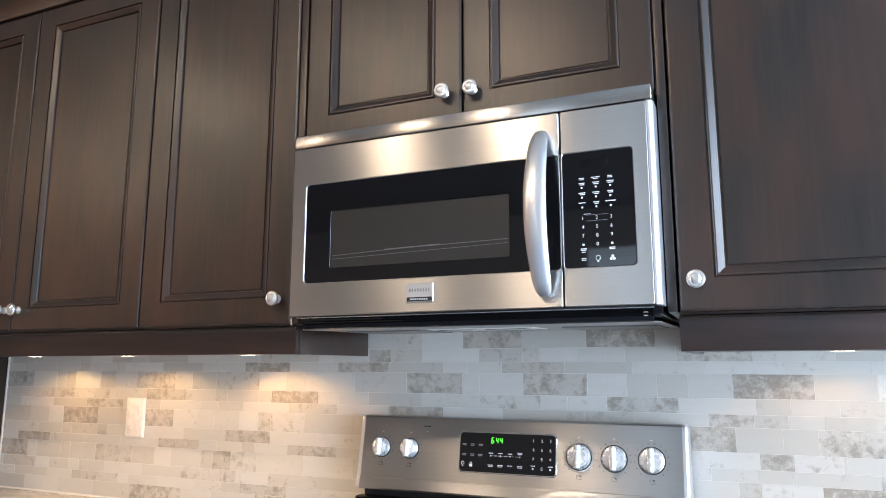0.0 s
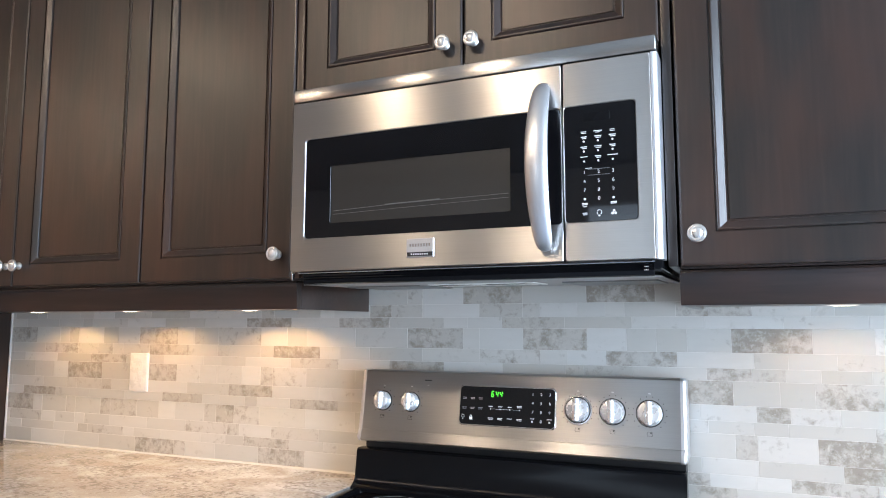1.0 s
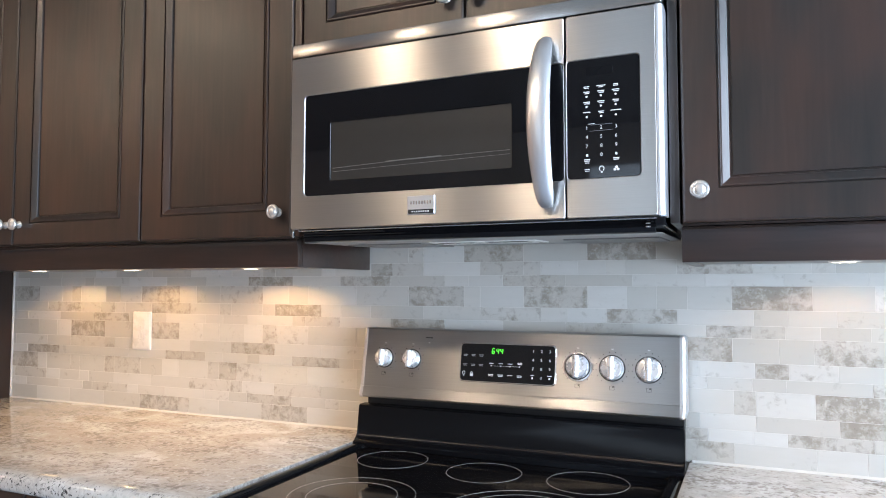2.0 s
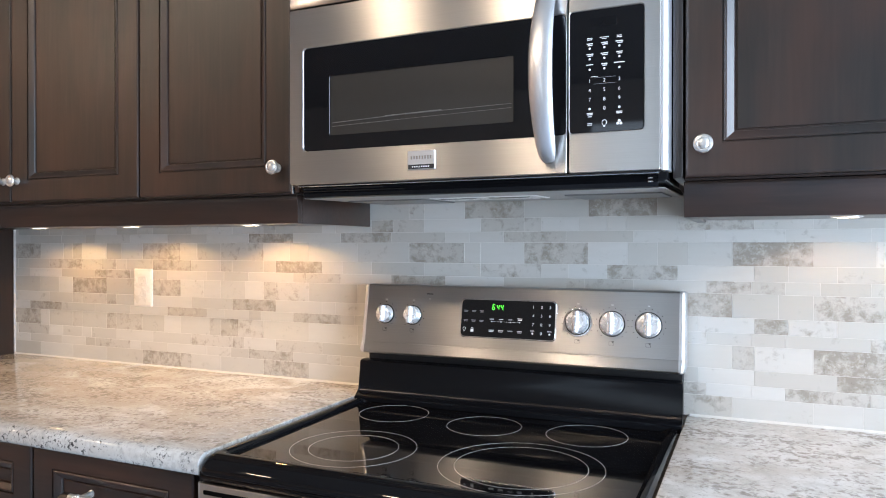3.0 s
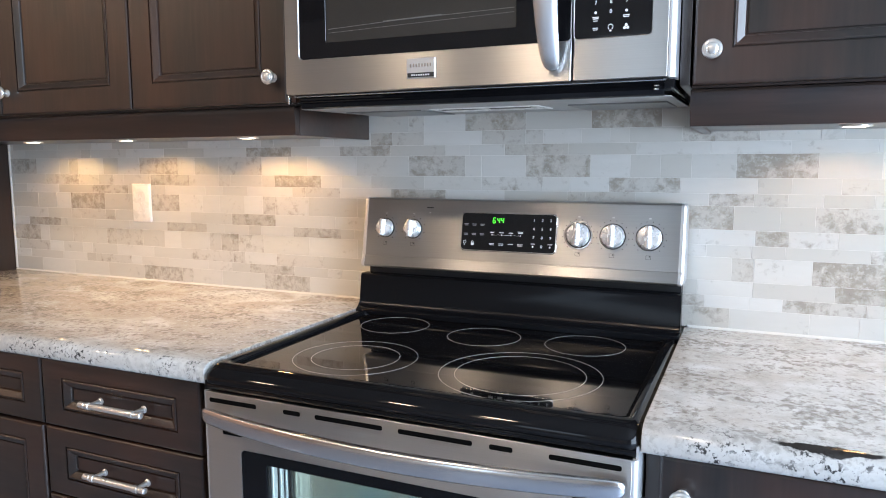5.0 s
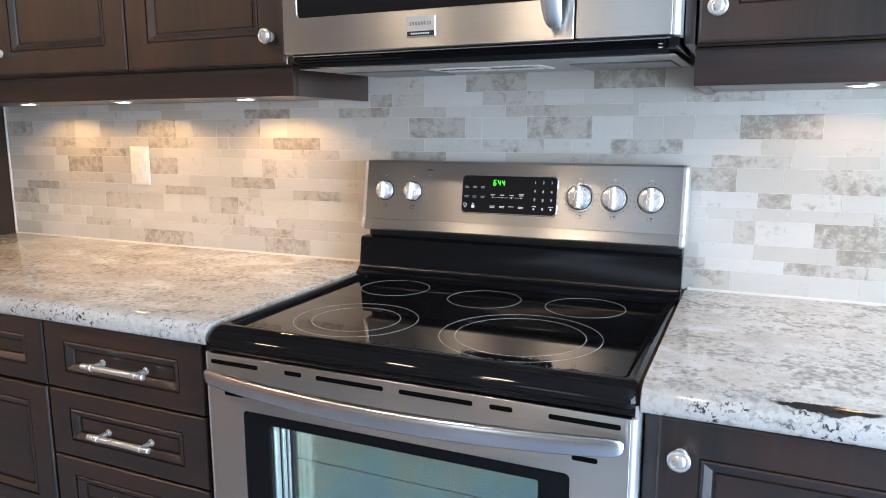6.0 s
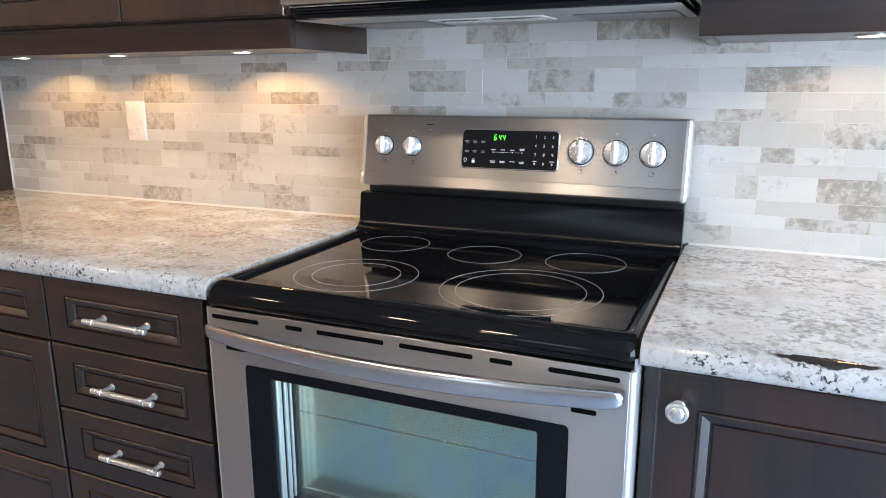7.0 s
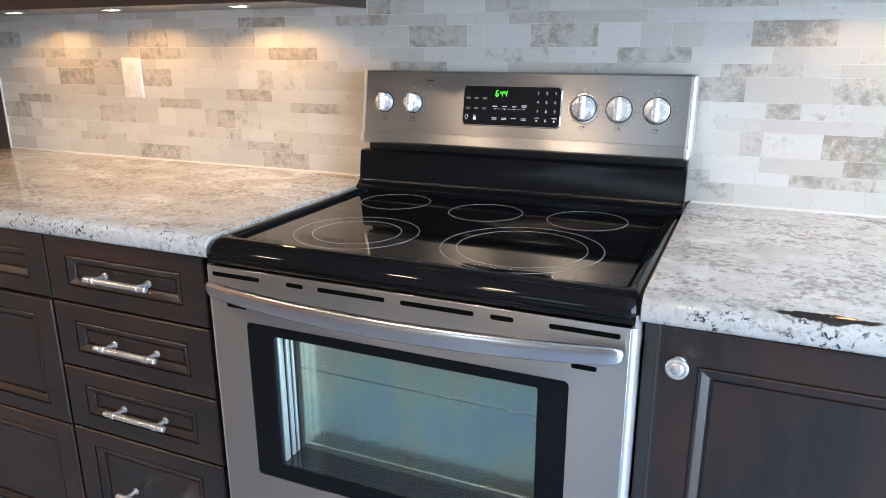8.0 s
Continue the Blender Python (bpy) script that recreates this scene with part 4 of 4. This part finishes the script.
# no openings here: near-black plates carry the slots' inner shade
for x0, x1, z in ((-0.3620, -0.2600, 0.8525), (-0.2040, -0.1700, 0.8525), (-0.1410, -0.0150, 0.8525), (0.0130, 0.1370, 0.8525), (0.1640, 0.2000, 0.8525), (0.2540, 0.3560, 0.8525), (-0.3350, -0.2920, 0.7970), (0.2890, 0.3260, 0.7970)):
    part("vent_slot", slab(x0, x1, z - 0.0040, z + 0.0040, OY - 0.0004, OY + 0.004, 0.0030, 0.0002), SLOT_DARK, od)
# bowed oven handle
rings = []
for i in range(41):
    u = 0.5 - 0.5 * math.cos(math.pi * i / 40)
    s = math.sin(math.pi * u)
    x = -0.3660 + 0.7300 * u
    y = OY - 0.014 - 0.046 * s ** 0.8
    t, hgt = 0.0048 + 0.0040 * s ** 0.5, 0.0130 + 0.0030 * s ** 0.5
    near = min(i, 40 - i)
    if near < 5:
        t, hgt = t * (0.40, 0.70, 0.85, 0.94, 0.98)[near], hgt * (0.25, 0.55, 0.78, 0.92, 0.98)[near]
    ring = []
    for k in range(24):
        c_, z_ = math.cos(2 * math.pi * k / 24), math.sin(2 * math.pi * k / 24)
        ring.append((x, y + t * math.copysign(abs(c_) ** 0.55, c_), 0.8305 + hgt * math.copysign(abs(z_) ** 0.75, z_)))
    rings.append(ring)
part("handle", loft(rings), SMOOTH_STEEL, od, "bowed satin steel oven handle")
for x in (-0.340, 0.318):
    part("handle_mount", box(x, x + 0.020, OY - 0.014, OY, 0.8180, 0.8290, 0.003), SMOOTH_STEEL, od)

# ---------------------------------------------------------------- outlet
o = thing("wall_outlet", (-1.1885, -0.002, 1.1510), "white plastic double wall outlet on the tiles", "outlet")
part("cover_plate", loft([upright(rrect(-1.2250, -1.1520, 1.0935, 1.2085, 0.004), 0.0), upright(rrect(-1.2250, -1.1520, 1.0935, 1.2085, 0.004), -0.0035), upright(rrect(-1.2215, -1.1555, 1.0970, 1.2050, 0.003), -0.0065)]), PLASTIC, o)
for z in (1.1315, 1.1705):
    r = part("socket", loft([upright(rrect(-1.2050, -1.1720, z - 0.0145, z + 0.0145, 0.008), -0.005), upright(rrect(-1.2050, -1.1720, z - 0.0145, z + 0.0145, 0.008), -0.0080)]), PLASTIC, o)
    bm = box(-1.1960, -1.1942, -0.0083, -0.007, z - 0.001, z + 0.0070)
    box(-1.1830, -1.1812, -0.0083, -0.007, z - 0.001, z + 0.0060, bm=bm)
    lathe([(0.0022, 0.0), (0.0022, 0.0013), (0, 0.0013)], 10, bm=bm, centre=(-1.1886, -0.0070, z - 0.0075))
    part("slots", bm, GROUT, r)
part("screw", lathe([(0.0028, 0.0), (0.0028, 0.0010), (0.0, 0.0014)], 12, centre=(-1.1885, -0.0063, 1.1510)), PLASTIC, o)

# ---------------------------------------------------------------- tiled surfaces, piece by piece
splash_wall = structure("backsplash", box(-1.7770, 1.30, 0.0006, 0.0096, 0.9145, 1.3985), GROUT, "marble strip tile backsplash in cream and brown", "backsplash")
PITCH = 0.1512
# row tops going down: tall, medium and slim courses by turns
courses, z = [], 1.3945
for i in range(13):
    hgt = (0.0500, 0.0322, 0.0261)[i % 3]
    courses.append((z - hgt, z, (0.0150, 0.0570, 0.1150)[i % 3]))
    z -= hgt
# darker pieces by course: (left edge, how mottled)
DARK = {0: {-0.136: 2, 0.166: 3}, 1: {-0.397: 2, -0.094: 1, 0.359: 2}, 2: {-0.792: 3, -0.490: 2, -0.036: 1},
        3: {-1.799: 2, -1.195: 2, -0.892: 1, -0.287: 2, 0.015: 2, 0.469: 3}, 4: {-1.606: 2, -1.455: 1, -1.153: 2, -0.699: 3, 0.208: 2, 0.662: 1, -0.094: 1},
        5: {-1.397: 2, -0.641: 1, -0.339: 2, 0.115: 1, 0.417: 2}, 6: {-1.497: 3, -1.195: 2, -0.741: 2, 0.317: 2, 0.620: 2},
        7: {-1.455: 1, -0.850: 2, 0.511: 2}, 8: {-1.699: 2, -1.095: 2, -0.641: 2, 0.720: 2}, 9: {-1.799: 2, -1.346: 2, -0.892: 2, 0.620: 3},
        10: {-1.757: 1, -1.001: 1, -0.699: 1, 0.662: 3}, 11: {-1.397: 1, -0.792: 2, 0.266: 2, 0.569: 2, 0.720: 1}, 12: {-1.195: 2, -0.741: 2, 0.317: 1}}
GAP = 0.0007
meshes = {}


def tile_mesh(w, h, grade):
    key = (round(w, 4), round(h, 4), grade)
    if key not in meshes:
        e = 0.0005
        pts = lambda k: [(-w / 2 + k, -h / 2 + k), (w / 2 - k, -h / 2 + k), (w / 2 - k, h / 2 - k), (-w / 2 + k, h / 2 - k)]
        bm = loft([upright(pts(0), 0.0020), upright(pts(0), -0.0033), upright(pts(e), -0.0037)], False)
        meshes[key] = mesh_of("tile", bm, TILE[grade])
    return meshes[key]


rng = random.Random(5)
for i, (z0, z1, off) in enumerate(courses):
    z0 = max(z0, 0.9152)
    n0 = math.floor((-1.7770 - off) / PITCH)
    for k in range(n0, 12):
        left = off + k * PITCH
        x0, x1 = max(left, -1.7765), min(left + PITCH, 1.2995)
        if x1 - x0 < 0.006:
            continue
        grade = 0
        for edge, gr in DARK[i].items():
            if abs(edge - left) < 0.04:
                grade = gr
        if left > 0.87 and rng.random() < 0.3:
            grade = rng.choice((1, 2))
        h = z1 - z0 - GAP
        cuts = [x0, x1]
        if x1 - x0 > 0.10 and rng.random() < (0.45 if grade == 0 else 0.25):
            cuts.insert(1, x0 + (x1 - x0) * rng.choice((0.28, 0.42, 0.58, 0.72)))
        for q, (a, b) in enumerate(zip(cuts, cuts[1:])):
            shade = grade if q == 0 or grade == 0 else max(grade - 1, 1)
            if grade == 0 and len(cuts) == 3 and b - a < 0.06 and rng.random() < 0.3:
                shade = 1
            part("tile", tile_mesh(b - a - GAP, h, shade), None, splash_wall, loc=((a + b) / 2, 0.0037 + rng.uniform(-0.0003, 0.0003), (z0 + z1) / 2))
caulk = [(-0.001, 0.9143), (-0.0045, 0.9143), (-0.003, 0.9165), (-0.0005, 0.9185), (0.0015, 0.919)]
for x0, x1 in ((-1.7765, -0.3845), (0.3845, 1.2995)):
    structure("trim", extrude_x(caulk, x0, x1), GROUT, "white caulk line between tiles and worktop", "trim")

structure("trim", box(-1.7768, -1.7715, -0.0045, 0.0015, 0.9195, 1.3320, 0.001), GROUT, "white caulk line in the tiled corner", "trim")

# floor tiles
FT = 0.45
fm = mesh_of("tile", box(-FT / 2 + 0.002, FT / 2 - 0.002, -FT / 2 + 0.002, FT / 2 - 0.002, -0.0082, 0.0, 0.0012, 1), FLOOR_TILE)
for i in range(15):
    for j in range(12):
        part("tile", fm, None, floor, loc=(WX0 + FT / 2 + i * FT, WY0 + FT / 2 + j * FT + 0.02, -0.0078))
